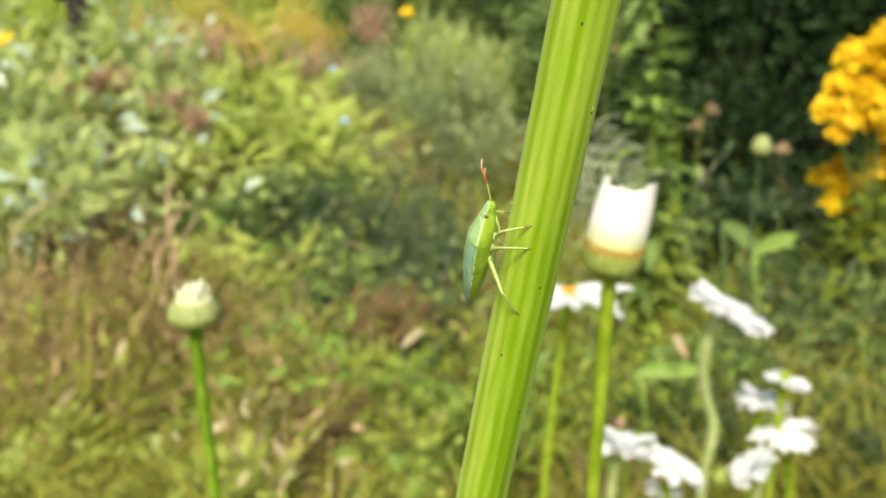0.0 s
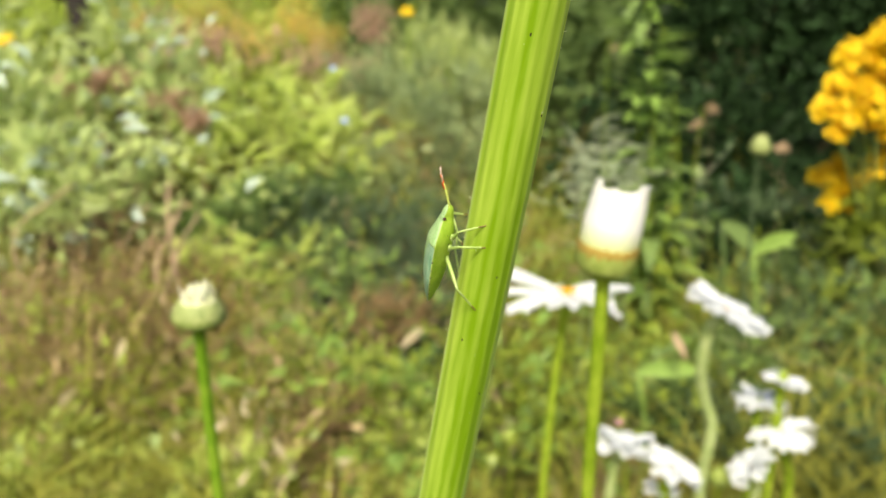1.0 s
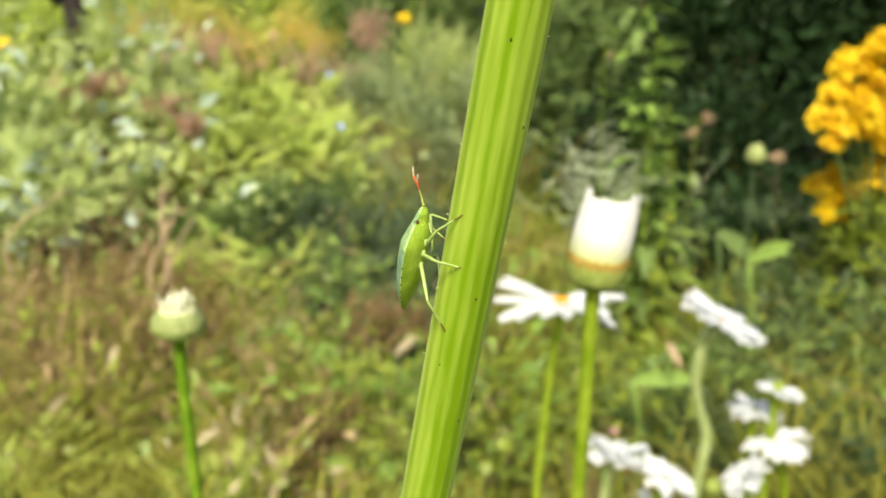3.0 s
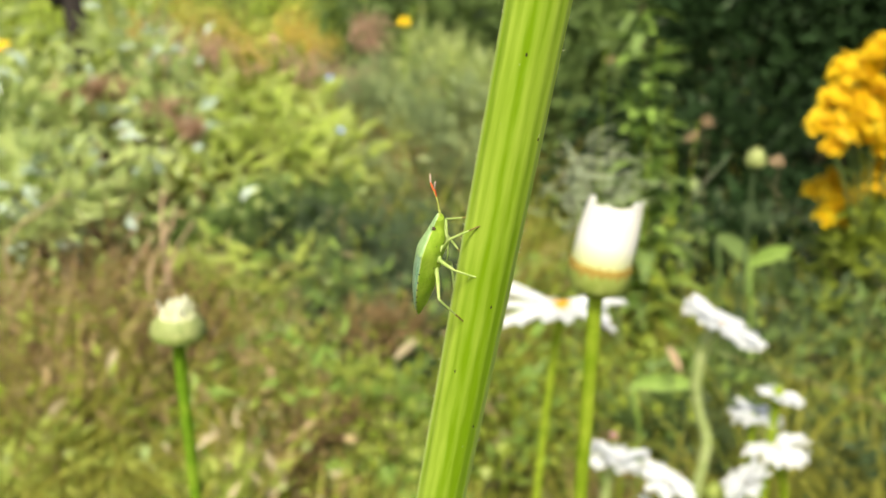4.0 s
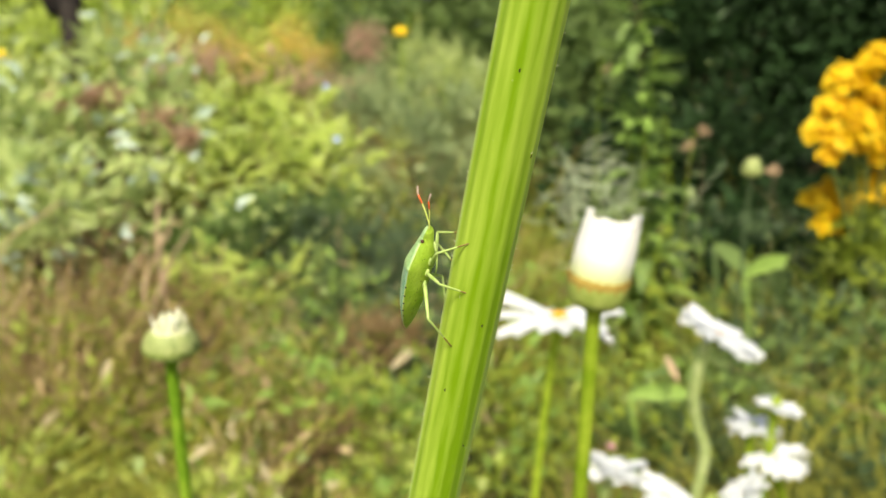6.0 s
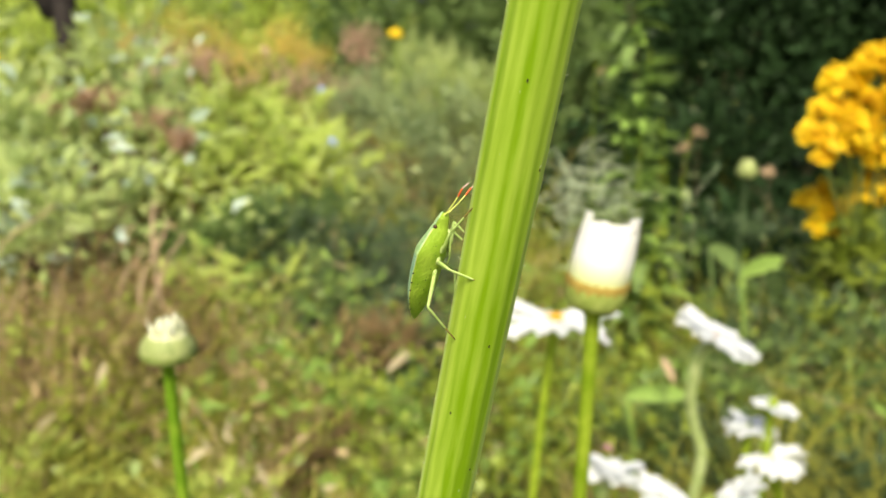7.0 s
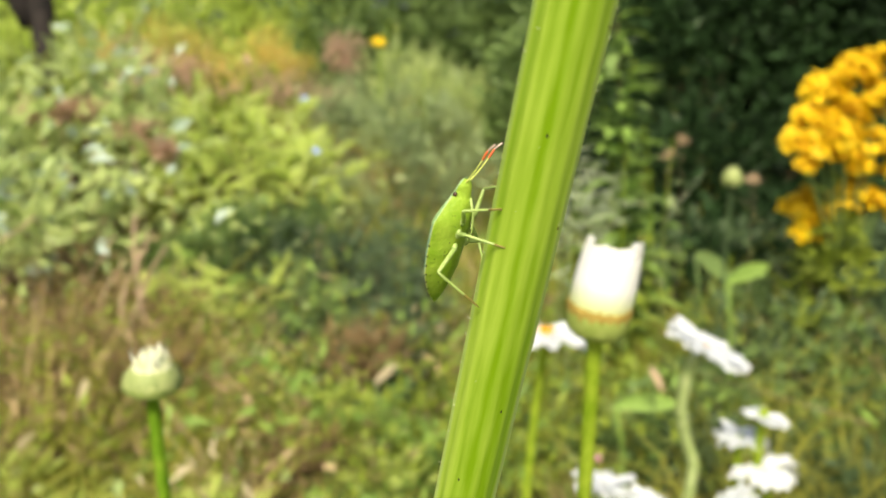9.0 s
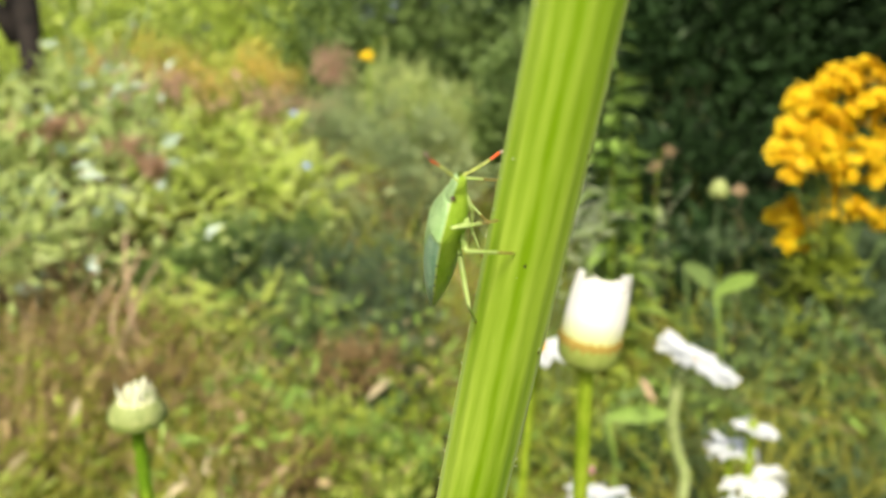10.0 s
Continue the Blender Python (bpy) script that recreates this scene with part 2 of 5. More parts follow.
def spun(profile, sides=24):
    """Verts and faces of a lathed body from (radius, height) pairs."""
    verts, faces = [], []
    for r, h in profile:
        for k in range(sides):
            a = 2 * math.pi * k / sides
            verts.append((r * math.cos(a), r * math.sin(a), h))
    n = len(profile)
    for i in range(n - 1):
        for k in range(sides):
            j = (k + 1) % sides
            faces.append((i * sides + k, i * sides + j, (i + 1) * sides + j, (i + 1) * sides + k))
    faces.append(tuple(range(sides))[::-1])
    faces.append(tuple(range((n - 1) * sides, n * sides)))
    return verts, faces


def leaves_mesh(name, centres, lengths, widths, ways, mat, rng, fold=0.25, face=None):
    """Many small pointed leaves as one mesh: each is a folded blade of four triangles from its foot along its way; face turns their upper sides one way."""
    n = len(centres)
    ways = ways / (np.linalg.norm(ways, axis=1, keepdims=True) + 1e-9)
    side = np.cross(ways, rng.normal(size=(n, 3)) * (1 if face is None else 0.3) + (0 if face is None else np.array(face)))
    side /= np.linalg.norm(side, axis=1, keepdims=True) + 1e-9
    up = np.cross(side, ways)
    L, Wd = lengths[:, None], widths[:, None]
    foot = centres
    mid = foot + ways * L * 0.5 - up * L * 0.03
    tip = foot + ways * L - up * L * 0.14
    lf = foot + ways * L * 0.42 + side * Wd * 0.5 + up * Wd * fold
    rt = foot + ways * L * 0.42 - side * Wd * 0.5 + up * Wd * fold
    verts = np.stack([foot, lf, mid, rt, tip], 1).reshape(-1, 3)
    b = (np.arange(n) * 5)[:, None]
    faces = np.concatenate([b + [0, 2, 1], b + [1, 2, 4], b + [0, 3, 2], b + [2, 3, 4]], 0)
    me = bpy.data.meshes.new(name)
    me.from_pydata(verts.tolist(), [], faces.tolist())
    me.materials.append(mat)
    me.update()
    return me


def crown_mesh(name, lumps, sprays, per, leaf, mat, rng, rise=0.3, slim=0.5, spread=0.12):
    """Foliage: sprays of leaves at the ends of twigs, over lumps (x, y, z, rx, ry, rz). Returns the mesh and the spray centres."""
    heads = []
    weights = np.array([l[3] * l[4] + l[4] * l[5] + l[3] * l[5] for l in lumps])
    for k in rng.choice(len(lumps), sprays, p=weights / weights.sum()):
        x, y, z, a, b, c = lumps[k]
        v = rng.normal(size=3)
        v /= np.linalg.norm(v)
        v *= rng.uniform(0.35, 1.08) ** 0.6
        heads.append((x + v[0] * a, y + v[1] * b, z + v[2] * c))
    heads = np.array(heads)
    c = np.repeat(heads, per, 0)
    off = rng.normal(size=c.shape)
    size = np.mean([l[3] for l in lumps])
    way = off / (np.linalg.norm(off, axis=1, keepdims=True) + 1e-9) + np.array([0, 0, rise])
    c = c + off * size * spread
    c[:, 2] = np.maximum(c[:, 2], 0.01)
    ln = leaf * rng.uniform(0.6, 1.35, len(c))
    return leaves_mesh(name, c, ln, ln * slim, way, mat, rng), heads


def shrub(name, foot, lumps, sprays, per, leaf, mat, label, category="shrub", rise=0.3, slim=0.5, seed=1, wood=0.008, spread=0.12, group="", accent=None):
    """A bush: forked woody stems from its foot to the sprays, and a leafy crown."""
    rng = np.random.default_rng(seed)
    ob = base(name, foot, label, category, group)
    foot = Vector(foot)
    me, heads = crown_mesh("crown", [(l[0] - foot.x, l[1] - foot.y, l[2] - foot.z, *l[3:]) for l in lumps], sprays, per, leaf, mat, rng, rise, slim, spread)
    tagged(part("crown", me, ob), kind="stuff")
    # accent: extra leaves in another tint; pale tints put highlights into colour
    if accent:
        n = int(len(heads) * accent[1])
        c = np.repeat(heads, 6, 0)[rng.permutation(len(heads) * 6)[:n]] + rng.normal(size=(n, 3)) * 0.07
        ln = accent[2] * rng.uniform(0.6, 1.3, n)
        tagged(part("leaf_spray", leaves_mesh("leaf_spray", c, ln, ln * 0.55, rng.normal(size=(n, 3)) * [1, 1, 0.5] + [0, -0.2, 0.2], accent[0], rng, face=(0, -0.45, 0.9)), ob, "leaves of a second tint, pale ones painting sun highlights"), kind="stuff")
    limbs = [(l[0] - foot.x, l[1] - foot.y, l[2] - foot.z) for l in lumps]
    for q in limbs:
        v, f = tube(bend((0, 0, 0), q, (0.02, -0.02, 0.03), 8), [wood * (1 - 0.7 * i / 8) for i in range(9)], 7)
        part("limb", mesh_of("limb", v, f, M_TWIG), ob)
    verts, faces = [], []
    for h in heads[:: max(1, len(heads) // 80)]:
        q = min(limbs, key=lambda c: (Vector(c) - Vector(h)).length)
        v, f = tube(bend(Vector(q) * 0.7, h, (0, 0, 0.02), 4), [wood * k for k in (0.4, 0.34, 0.28, 0.2, 0.1)], 4)
        faces += [tuple(i + len(verts) for i in g) for g in f]
        verts += v
    tagged(part("twig_work", mesh_of("twig_work", verts, faces, M_TWIG), ob), kind="stuff")
    return ob


def plume_shrub(name, foot, lumps, n, pairs, leaf, mat, label, seed, lean=(0, 0, 0.5), slim=0.34, wood=0.004, tips=None, category="shrub", group=""):
    """A bush of arching branchlets, each feathered with leaves on both sides to its tip."""
    rng = np.random.default_rng(seed)
    ob = base(name, foot, label, category, group)
    foot = np.array(foot)
    c, w, ln, verts, faces = [], [], [], [], []
    size = np.array([l[3] * l[5] for l in lumps])
    for k in rng.choice(len(lumps), n, p=size / size.sum()):
        l = np.array(lumps[k])
        v = rng.normal(size=3)
        v /= np.linalg.norm(v)
        p = l[:3] - foot + v * l[3:] * rng.uniform(0.1, 0.9)
        d = v * 0.8 + np.array(lean) + rng.normal(size=3) * 0.25
        d /= np.linalg.norm(d)
        L = l[3] * rng.uniform(0.8, 1.5)
        side = np.cross(d, rng.normal(size=3) * 0.4 + np.array([0, -0.5, 0.8]))
        side /= np.linalg.norm(side)
        path = [p + d * L * u - np.array([0, 0, 0.22 * L * u * u]) for u in (0, 0.35, 0.7, 1)]
        v2, f2 = tube([Vector(q) for q in path], [wood * 0.35, wood * 0.28, wood * 0.2, wood * 0.1], 4)
        faces += [tuple(i + len(verts) for i in g) for g in f2]
        verts += v2
        for i in range(pairs):
            u = 0.25 + 0.75 * i / (pairs - 1)
            q = p + d * L * u - np.array([0, 0, 0.22 * L * u * u])
            for sgn in (-1, 1):
                c.append(q)
                w.append(d * (0.45 + 0.5 * u) + side * sgn * (1.05 - 0.6 * u) + rng.normal(size=3) * 0.16)
                ln.append(leaf * (1.1 - 0.45 * u) * rng.uniform(0.75, 1.25))
    c, w, ln = np.array(c), np.array(w), np.array(ln)
    pick = rng.random(len(c)) < (0.16 if tips else 0.0)
    c[:, 2] = np.maximum(c[:, 2], 0.01 - foot[2])
    tagged(part("crown", leaves_mesh("crown", c[~pick], ln[~pick], ln[~pick] * slim, w[~pick], mat, rng, face=(0, -0.45, 0.9)), ob), kind="stuff")
    # tips: a share of the leaves takes a sunnier colour
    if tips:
        tagged(part("leaf_spray", leaves_mesh("leaf_spray", c[pick], ln[pick], ln[pick] * slim, w[pick], tips, rng, face=(0, -0.45, 0.9)), ob, "leaves tinted paler to suggest sun on them"), kind="stuff")
    tagged(part("twig_work", mesh_of("twig_work", verts, faces, M_TWIG), ob), kind="stuff")
    for l in lumps:
        v2, f2 = tube(bend((0, 0, 0), Vector(np.array(l[:3]) - foot), (0.02, -0.02, 0.03), 8), [wood * 1.4 * (1 - 0.7 * i / 8) for i in range(9)], 7)
        part("limb", mesh_of("limb", v2, f2, M_TWIG), ob)
    return ob


# ---- ground ----
def build_ground():
    verts, faces = [], []
    xs = [-300, -80, -25] + [-8 + 0.4 * i for i in range(41)] + [25, 80, 300]
    ys = [-300, -60, -12] + [-3 + 0.4 * i for i in range(46)] + [30, 80, 300]
    for y in ys:
        for x in xs:
            near = max(0.0, 1 - math.hypot(x, y) / 25)
            verts.append((x, y, 0.05 * noise.noise(Vector((x * 0.9, y * 0.9, 0))) * near - 0.01))
    nx = len(xs)
    for j in range(len(ys) - 1):
        for i in range(nx - 1):
            faces.append((j * nx + i, j * nx + i + 1, (j + 1) * nx + i + 1, (j + 1) * nx + i))
    tagged(new("ground", mesh_of("ground", verts, faces, M_SOIL)), "brown-green meadow soil under long grass", "ground", kind="structure")


def blades(n, xr, yr, height, width, mat, seed, lean=0.35, far=0.0, clump=22, loose=0.022):
    """Grass: n bent blades of two quads each, standing on the ground."""
    rng = np.random.default_rng(seed)
    y = yr[0] + (yr[1] - yr[0]) * rng.random(n) ** (1 + far)
    x = rng.uniform(-1, 1, n) * np.minimum(1.5 + 0.8 * np.maximum(y, 0.2), xr[1])
    tuft = np.arange(n) // clump * clump
    x, y = x[tuft] + rng.normal(0, loose, n), y[tuft] + rng.normal(0, loose, n)
    h = height * rng.uniform(0.45, 1.25, n) * (0.75 + 0.5 * np.sin(x * 5 + 1.3) * np.sin(y * 4 + 0.4))
    h *= 0.5 + 0.8 * (0.5 + 0.5 * np.sin(x * 24 + 2 * np.sin(y * 15)) * np.sin(y * 21 + 1.5 * np.sin(x * 13)))
    a = rng.uniform(0, 2 * math.pi, n)
    w = width * rng.uniform(0.6, 1.4, n) * (1 + 0.25 * y)
    sx, sy = np.cos(a) * w * 0.5, np.sin(a) * w * 0.5
    dx, dy = rng.normal(0, lean, n) * h, rng.normal(0, lean, n) * h
    z0 = np.full(n, -0.02)
    P = np.stack([np.stack([x - sx, y - sy, z0], 1), np.stack([x + sx, y + sy, z0], 1),
                  np.stack([x + dx * 0.35 + sx * 0.8, y + dy * 0.35 + sy * 0.8, h * 0.6], 1), np.stack([x + dx * 0.35 - sx * 0.8, y + dy * 0.35 - sy * 0.8, h * 0.6], 1),
                  np.stack([x + dx, y + dy, h], 1)], 1).reshape(-1, 3)
    b = (np.arange(n) * 5)[:, None]
    faces = (b + [0, 1, 2, 3]).tolist() + (b + [3, 2, 4]).tolist()
    me = bpy.data.meshes.new("blades")
    me.from_pydata(P.tolist(), [], faces)
    me.materials.append(mat)
    me.update()
    return me


def herbs(n, xr, yr, z, leaf, mat, seed, slim=0.5):
    """Low broad leaves in patches, filling the grass."""
    rng = np.random.default_rng(seed)
    m = n // 14
    y = yr[0] + (yr[1] - yr[0]) * rng.random(m) ** 1.3
    x = rng.uniform(xr[0], xr[1], m) * (0.4 + 0.6 * (y - yr[0]) / (yr[1] - yr[0]))
    c = np.repeat(np.stack([x, y, rng.uniform(z[0], z[1], m)], 1), 14, 0)
    c += rng.normal(size=c.shape) * np.array([0.035, 0.035, 0.045])
    c[:, 2] = np.maximum(c[:, 2], 0.01)
    ln = leaf * rng.uniform(0.5, 1.4, len(c))
    return leaves_mesh("leaves", c, ln, ln * slim, rng.normal(size=c.shape) + [0, 0, 0.4], mat, rng)


def tufts(n, inner, outer, height, width, mat, seed):
    """Coarser grass all round the place, out from inner to outer metres."""
    rng = np.random.default_rng(seed)
    r = np.sqrt(rng.uniform(inner ** 2, outer ** 2, n))
    a = rng.uniform(0, 2 * math.pi, n)
    me = blades(n, (-1, 1), (0, 1), height, width, mat, seed + 1)
    co = np.empty(n * 15)
    me.vertices.foreach_get("co", co)
    co = co.reshape(n, 5, 3)
    shift = np.stack([r * np.cos(a), r * np.sin(a)], 1) - co[:, :2, :2].mean(1)
    co[:, :, :2] += shift[:, None]
    me.vertices.foreach_set("co", co.ravel())
    me.update()
    return me


def build_meadow():
    tagged(new("meadow_grass", blades(56000, (-4, 4), (0.75, 6), 0.24, 0.0035, M_GRASS, 3, 0.65, far=0.5)), "long olive and yellow-green meadow grass", "grass", kind="stuff")
    tagged(new("near_grass", blades(26000, (-1.6, 1.6), (-2.2, 0.75), 0.16, 0.004, M_GRASS, 4)), "shorter green meadow grass underfoot", "grass", kind="stuff")
    tagged(new("dry_grass", blades(16000, (-4, 4), (0.85, 5), 0.28, 0.0035, M_STRAW, 5, 0.6, clump=70, loose=0.04)), "dry straw-coloured grass stalks among the green", "grass", kind="stuff")
    tagged(new("wide_grass", tufts(125000, 1.5, 13, 0.34, 0.006, M_GRASS, 6)), "tall yellow-green grass all across the meadow", "grass", kind="stuff")
    tagged(new("meadow_herbs", herbs(30000, (-2.6, 2.6), (0.95, 4.5), (0.03, 0.2), 0.022, M_HERB, 7)), "low leafy green herbs among the grass", "herbs", kind="stuff")
    tagged(new("fresh_herbs", herbs(5200, (-1.2, 2.6), (0.95, 3.0), (0.05, 0.26), 0.032, M_FRESH_LEAF, 8, 0.25)), "fresh green weeds among the grass", "herbs", kind="stuff")
    tagged(new("dry_litter", herbs(3600, (-2.6, 0.2), (0.95, 3.2), (0.04, 0.24), 0.034, M_STRAW, 9, 0.14)), "dry tan leaf litter and broken stalks", "litter", kind="stuff")
    tagged(new("pale_litter", herbs(330, (-1.5, 0.3), (0.85, 1.9), (0.04, 0.2), 0.036, M_BLEACHED, 19, 0.24)), "bleached curled leaves lying on the grass", "litter", kind="stuff")
    tagged(new("brown_litter", herbs(2400, (-2.6, -0.5), (0.9, 2.0), (0.05, 0.25), 0.036, M_BROWN, 10, 0.17)), "brown dead leaves and seed stalks in the grass", "litter", kind="stuff")


build_ground()
build_meadow()

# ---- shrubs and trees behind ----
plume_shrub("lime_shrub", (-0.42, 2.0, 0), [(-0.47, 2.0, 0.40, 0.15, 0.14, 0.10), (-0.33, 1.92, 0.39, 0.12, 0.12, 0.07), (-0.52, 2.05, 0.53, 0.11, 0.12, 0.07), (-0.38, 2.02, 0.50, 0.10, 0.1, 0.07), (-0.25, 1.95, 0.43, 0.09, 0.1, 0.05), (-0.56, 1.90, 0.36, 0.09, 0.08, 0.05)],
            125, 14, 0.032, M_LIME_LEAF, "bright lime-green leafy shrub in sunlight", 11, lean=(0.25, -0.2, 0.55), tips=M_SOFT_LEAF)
# darker leaves added as the shadow at the lime shrub's foot
shrub("shadow_bush", (-0.28, 1.85, 0), [(*(-0.396, 1.779, 0.300), 0.11, 0.08, 0.06), (*(-0.530, 1.748, 0.265), 0.09, 0.08, 0.05), (*(-0.261, 1.814, 0.314), 0.06, 0.08, 0.05)],
      60, 26, 0.032, M_MID_LEAF, "mid-green bush painting the lime shrub's shadowed lower part", seed=24, slim=0.4, spread=0.25, accent=(M_SOFT_LEAF, 2.0, 0.032))
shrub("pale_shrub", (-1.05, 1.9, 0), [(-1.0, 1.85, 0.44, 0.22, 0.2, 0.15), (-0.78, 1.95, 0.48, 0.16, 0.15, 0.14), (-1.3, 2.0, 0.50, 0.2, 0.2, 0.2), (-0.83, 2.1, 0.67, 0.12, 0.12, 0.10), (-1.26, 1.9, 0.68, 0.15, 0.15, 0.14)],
      95, 20, 0.062, M_SOFT_LEAF, "yellow-green shrub with leaves tinted pale for sky glints", seed=12, slim=0.34, spread=0.3, accent=(M_GLINT_LEAF, 2.8, 0.056))
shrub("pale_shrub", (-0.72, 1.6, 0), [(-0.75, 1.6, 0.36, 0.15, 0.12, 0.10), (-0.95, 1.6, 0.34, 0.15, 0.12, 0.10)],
      34, 16, 0.055, M_SOFT_LEAF, "low yellow-green shrub with leaves tinted pale for sky glints", seed=22, slim=0.34, spread=0.3, accent=(M_GLINT_LEAF, 1.8, 0.05))
shrub("olive_bush", (-0.85, 2.35, 0), [(-0.95, 2.3, 0.40, 0.3, 0.15, 0.2), (-0.65, 2.35, 0.45, 0.22, 0.15, 0.2), (-1.4, 2.4, 0.45, 0.3, 0.2, 0.25)],
      150, 22, 0.05, M_HERB, "olive-green bush behind the pale shrub", seed=25, slim=0.3, spread=0.2, accent=(M_RUST, 0.8, 0.04))
shrub("sage_bush", (-0.02, 2.35, 0), [(-0.10, 2.3, 0.42, 0.12, 0.14, 0.24), (0.10, 2.4, 0.38, 0.14, 0.14, 0.22), (-0.25, 2.4, 0.48, 0.1, 0.1, 0.22)],
      110, 26, 0.04, M_MIST_LEAF, "feathery sage-green bush with fine leaves", seed=13, rise=0.9, slim=0.2, wood=0.0035, spread=0.2, accent=(M_MIST_LEAF, 1.2, 0.036))
shrub("grassy_clump", (0.02, 2.7, 0), [(-0.02, 2.65, 0.50, 0.14, 0.1, 0.20), (0.16, 2.7, 0.46, 0.12, 0.1, 0.18)],
      90, 22, 0.07, M_SOFT_LEAF, "tall yellow-green grassy clump behind the sage bush", "wild plant", seed=26, rise=1.3, slim=0.1, wood=0.003, spread=0.3)
shrub("low_shade_shrub", (-0.15, 1.62, 0), [(-0.24, 1.55, 0.10, 0.14, 0.12, 0.11), (-0.04, 1.5, 0.11, 0.13, 0.12, 0.12), (-0.10, 1.7, 0.22, 0.2, 0.12, 0.12), (-0.3, 1.75, 0.22, 0.14, 0.12, 0.12), (-0.14, 1.35, 0.05, 0.15, 0.1, 0.07)],
      420, 26, 0.022, M_SKY_SHADE, "low bush in the middle of the grass, coloured for bluish shade", seed=14, slim=0.36, accent=(M_MIST_LEAF, 0.5, 0.022))
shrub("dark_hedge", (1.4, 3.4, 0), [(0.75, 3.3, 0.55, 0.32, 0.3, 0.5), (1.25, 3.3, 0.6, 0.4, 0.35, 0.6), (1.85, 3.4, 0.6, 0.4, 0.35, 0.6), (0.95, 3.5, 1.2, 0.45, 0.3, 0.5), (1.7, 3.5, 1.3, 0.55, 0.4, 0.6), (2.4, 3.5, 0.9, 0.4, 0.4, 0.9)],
      1100, 26, 0.06, M_DEEP_SHADE, "dense dark green hedge, deep shade in its leaf colour", "hedge", seed=15, wood=0.03, spread=0.15, accent=(M_SKY_SHADE, 0.4, 0.07))
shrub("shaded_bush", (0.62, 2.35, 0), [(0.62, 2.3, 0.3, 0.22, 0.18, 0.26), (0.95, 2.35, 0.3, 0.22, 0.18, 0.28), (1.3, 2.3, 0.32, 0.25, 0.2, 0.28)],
      360, 22, 0.045, M_DEEP_SHADE, "leafy bush at the foot of the hedge, darkened for shade", seed=16)
shrub("edge_bush", (0.45, 2.6, 0), [(0.36, 2.55, 0.6, 0.11, 0.1, 0.25), (0.5, 2.65, 0.75, 0.14, 0.12, 0.22)],
      170, 20, 0.04, M_MID_LEAF, "mid-green bush beside the dark hedge", seed=17)
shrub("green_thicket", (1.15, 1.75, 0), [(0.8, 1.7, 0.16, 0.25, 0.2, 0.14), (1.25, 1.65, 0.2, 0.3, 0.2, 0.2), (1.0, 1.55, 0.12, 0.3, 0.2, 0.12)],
      300, 18, 0.035, M_SHADE_LEAF, "weedy thicket below the hedge, leaves darkened for shade", seed=18)


# two near-black bushes, added to fill shaded gaps below the hedge
shrub("low_shade_shrub", (0.76, 1.66, 0), [(0.68, 1.66, 0.21, 0.10, 0.1, 0.09), (0.84, 1.66, 0.22, 0.11, 0.1, 0.10), (0.76, 1.6, 0.13, 0.13, 0.1, 0.1)],
      170, 20, 0.03, M_DEEP_SHADE, "small near-black bush standing in for a shaded gap", seed=23)
shrub("low_shade_shrub", (0.9, 1.9, 0), [(0.72, 1.9, 0.18, 0.16, 0.14, 0.16), (0.95, 1.95, 0.2, 0.16, 0.14, 0.16), (1.2, 1.9, 0.2, 0.16, 0.14, 0.16)],
      240, 20, 0.036, M_DEEP_SHADE, "low near-black bush for the shade between weeds and hedge", seed=19)


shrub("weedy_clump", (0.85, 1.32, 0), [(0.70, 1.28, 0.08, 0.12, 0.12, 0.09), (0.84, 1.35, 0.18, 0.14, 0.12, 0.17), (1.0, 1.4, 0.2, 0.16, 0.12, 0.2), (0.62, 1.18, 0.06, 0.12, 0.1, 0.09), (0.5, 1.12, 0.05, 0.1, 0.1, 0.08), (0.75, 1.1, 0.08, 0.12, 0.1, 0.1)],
      260, 26, 0.035, M_SHADE_LEAF, "weedy clump under the ragwort, leaves darkened for shade", seed=20, slim=0.35)


# matted dead stalks, dark brown, low in the grass
for k, (x, y, z, size) in enumerate(((-0.73, 1.50, 0.270, 0.10), (-0.585, 1.38, 0.248, 0.08), (-0.62, 1.10, 0.190, 0.07), (-0.73, 1.25, 0.245, 0.07), (-0.53, 1.15, 0.225, 0.06), (-0.10, 1.25, 0.225, 0.04), (-0.44, 1.20, 0.230, 0.05), (-0.17, 1.00, 0.165, 0.04))):
    shrub("dead_stalks", (x, y + 0.02, 0), [(x, y, z - 0.5 * size, size * 1.3, size, size * 0.7), (x + size, y + size, max(0.03, z - size), size, size, size * 0.6)],
          44, 14, 0.03, M_THATCH, "dark brown matted dead stalks in the grass", "wild plant", seed=230 + k, slim=0.16, wood=0.002, spread=0.3, group="dead stalks")

# feathery sunlit weeds in the grass
for k, (x, y, z, size) in enumerate((
        (-0.467, 1.5, 0.265, 0.08), (-0.361, 1.5, 0.277, 0.08), (-0.245, 1.45, 0.267, 0.07), (-0.133, 1.1, 0.177, 0.06), (-0.060, 1.05, 0.135, 0.055), (-0.099, 0.95, 0.090, 0.05), (-0.702, 1.2, 0.214, 0.07), (-0.451, 0.85, 0.098, 0.05), (-0.330, 0.95, 0.080, 0.05))):
    plume_shrub("feathery_weed", (x, y + 0.02, 0), [(x, y, z - 0.3 * size, size, size, size * 0.6), (x + 0.6 * size, y + size, max(0.03, z - size), size, size, size * 0.6)],
                20, 8, 0.026, M_LIME_LEAF if k in (0, 1, 6, 7) else M_MID_LEAF if k == 2 else M_FRESH_LEAF, "feathery yellow-green weed in the grass", 280 + k, slim=0.3, wood=0.002, category="wild plant", group="feathery weeds")

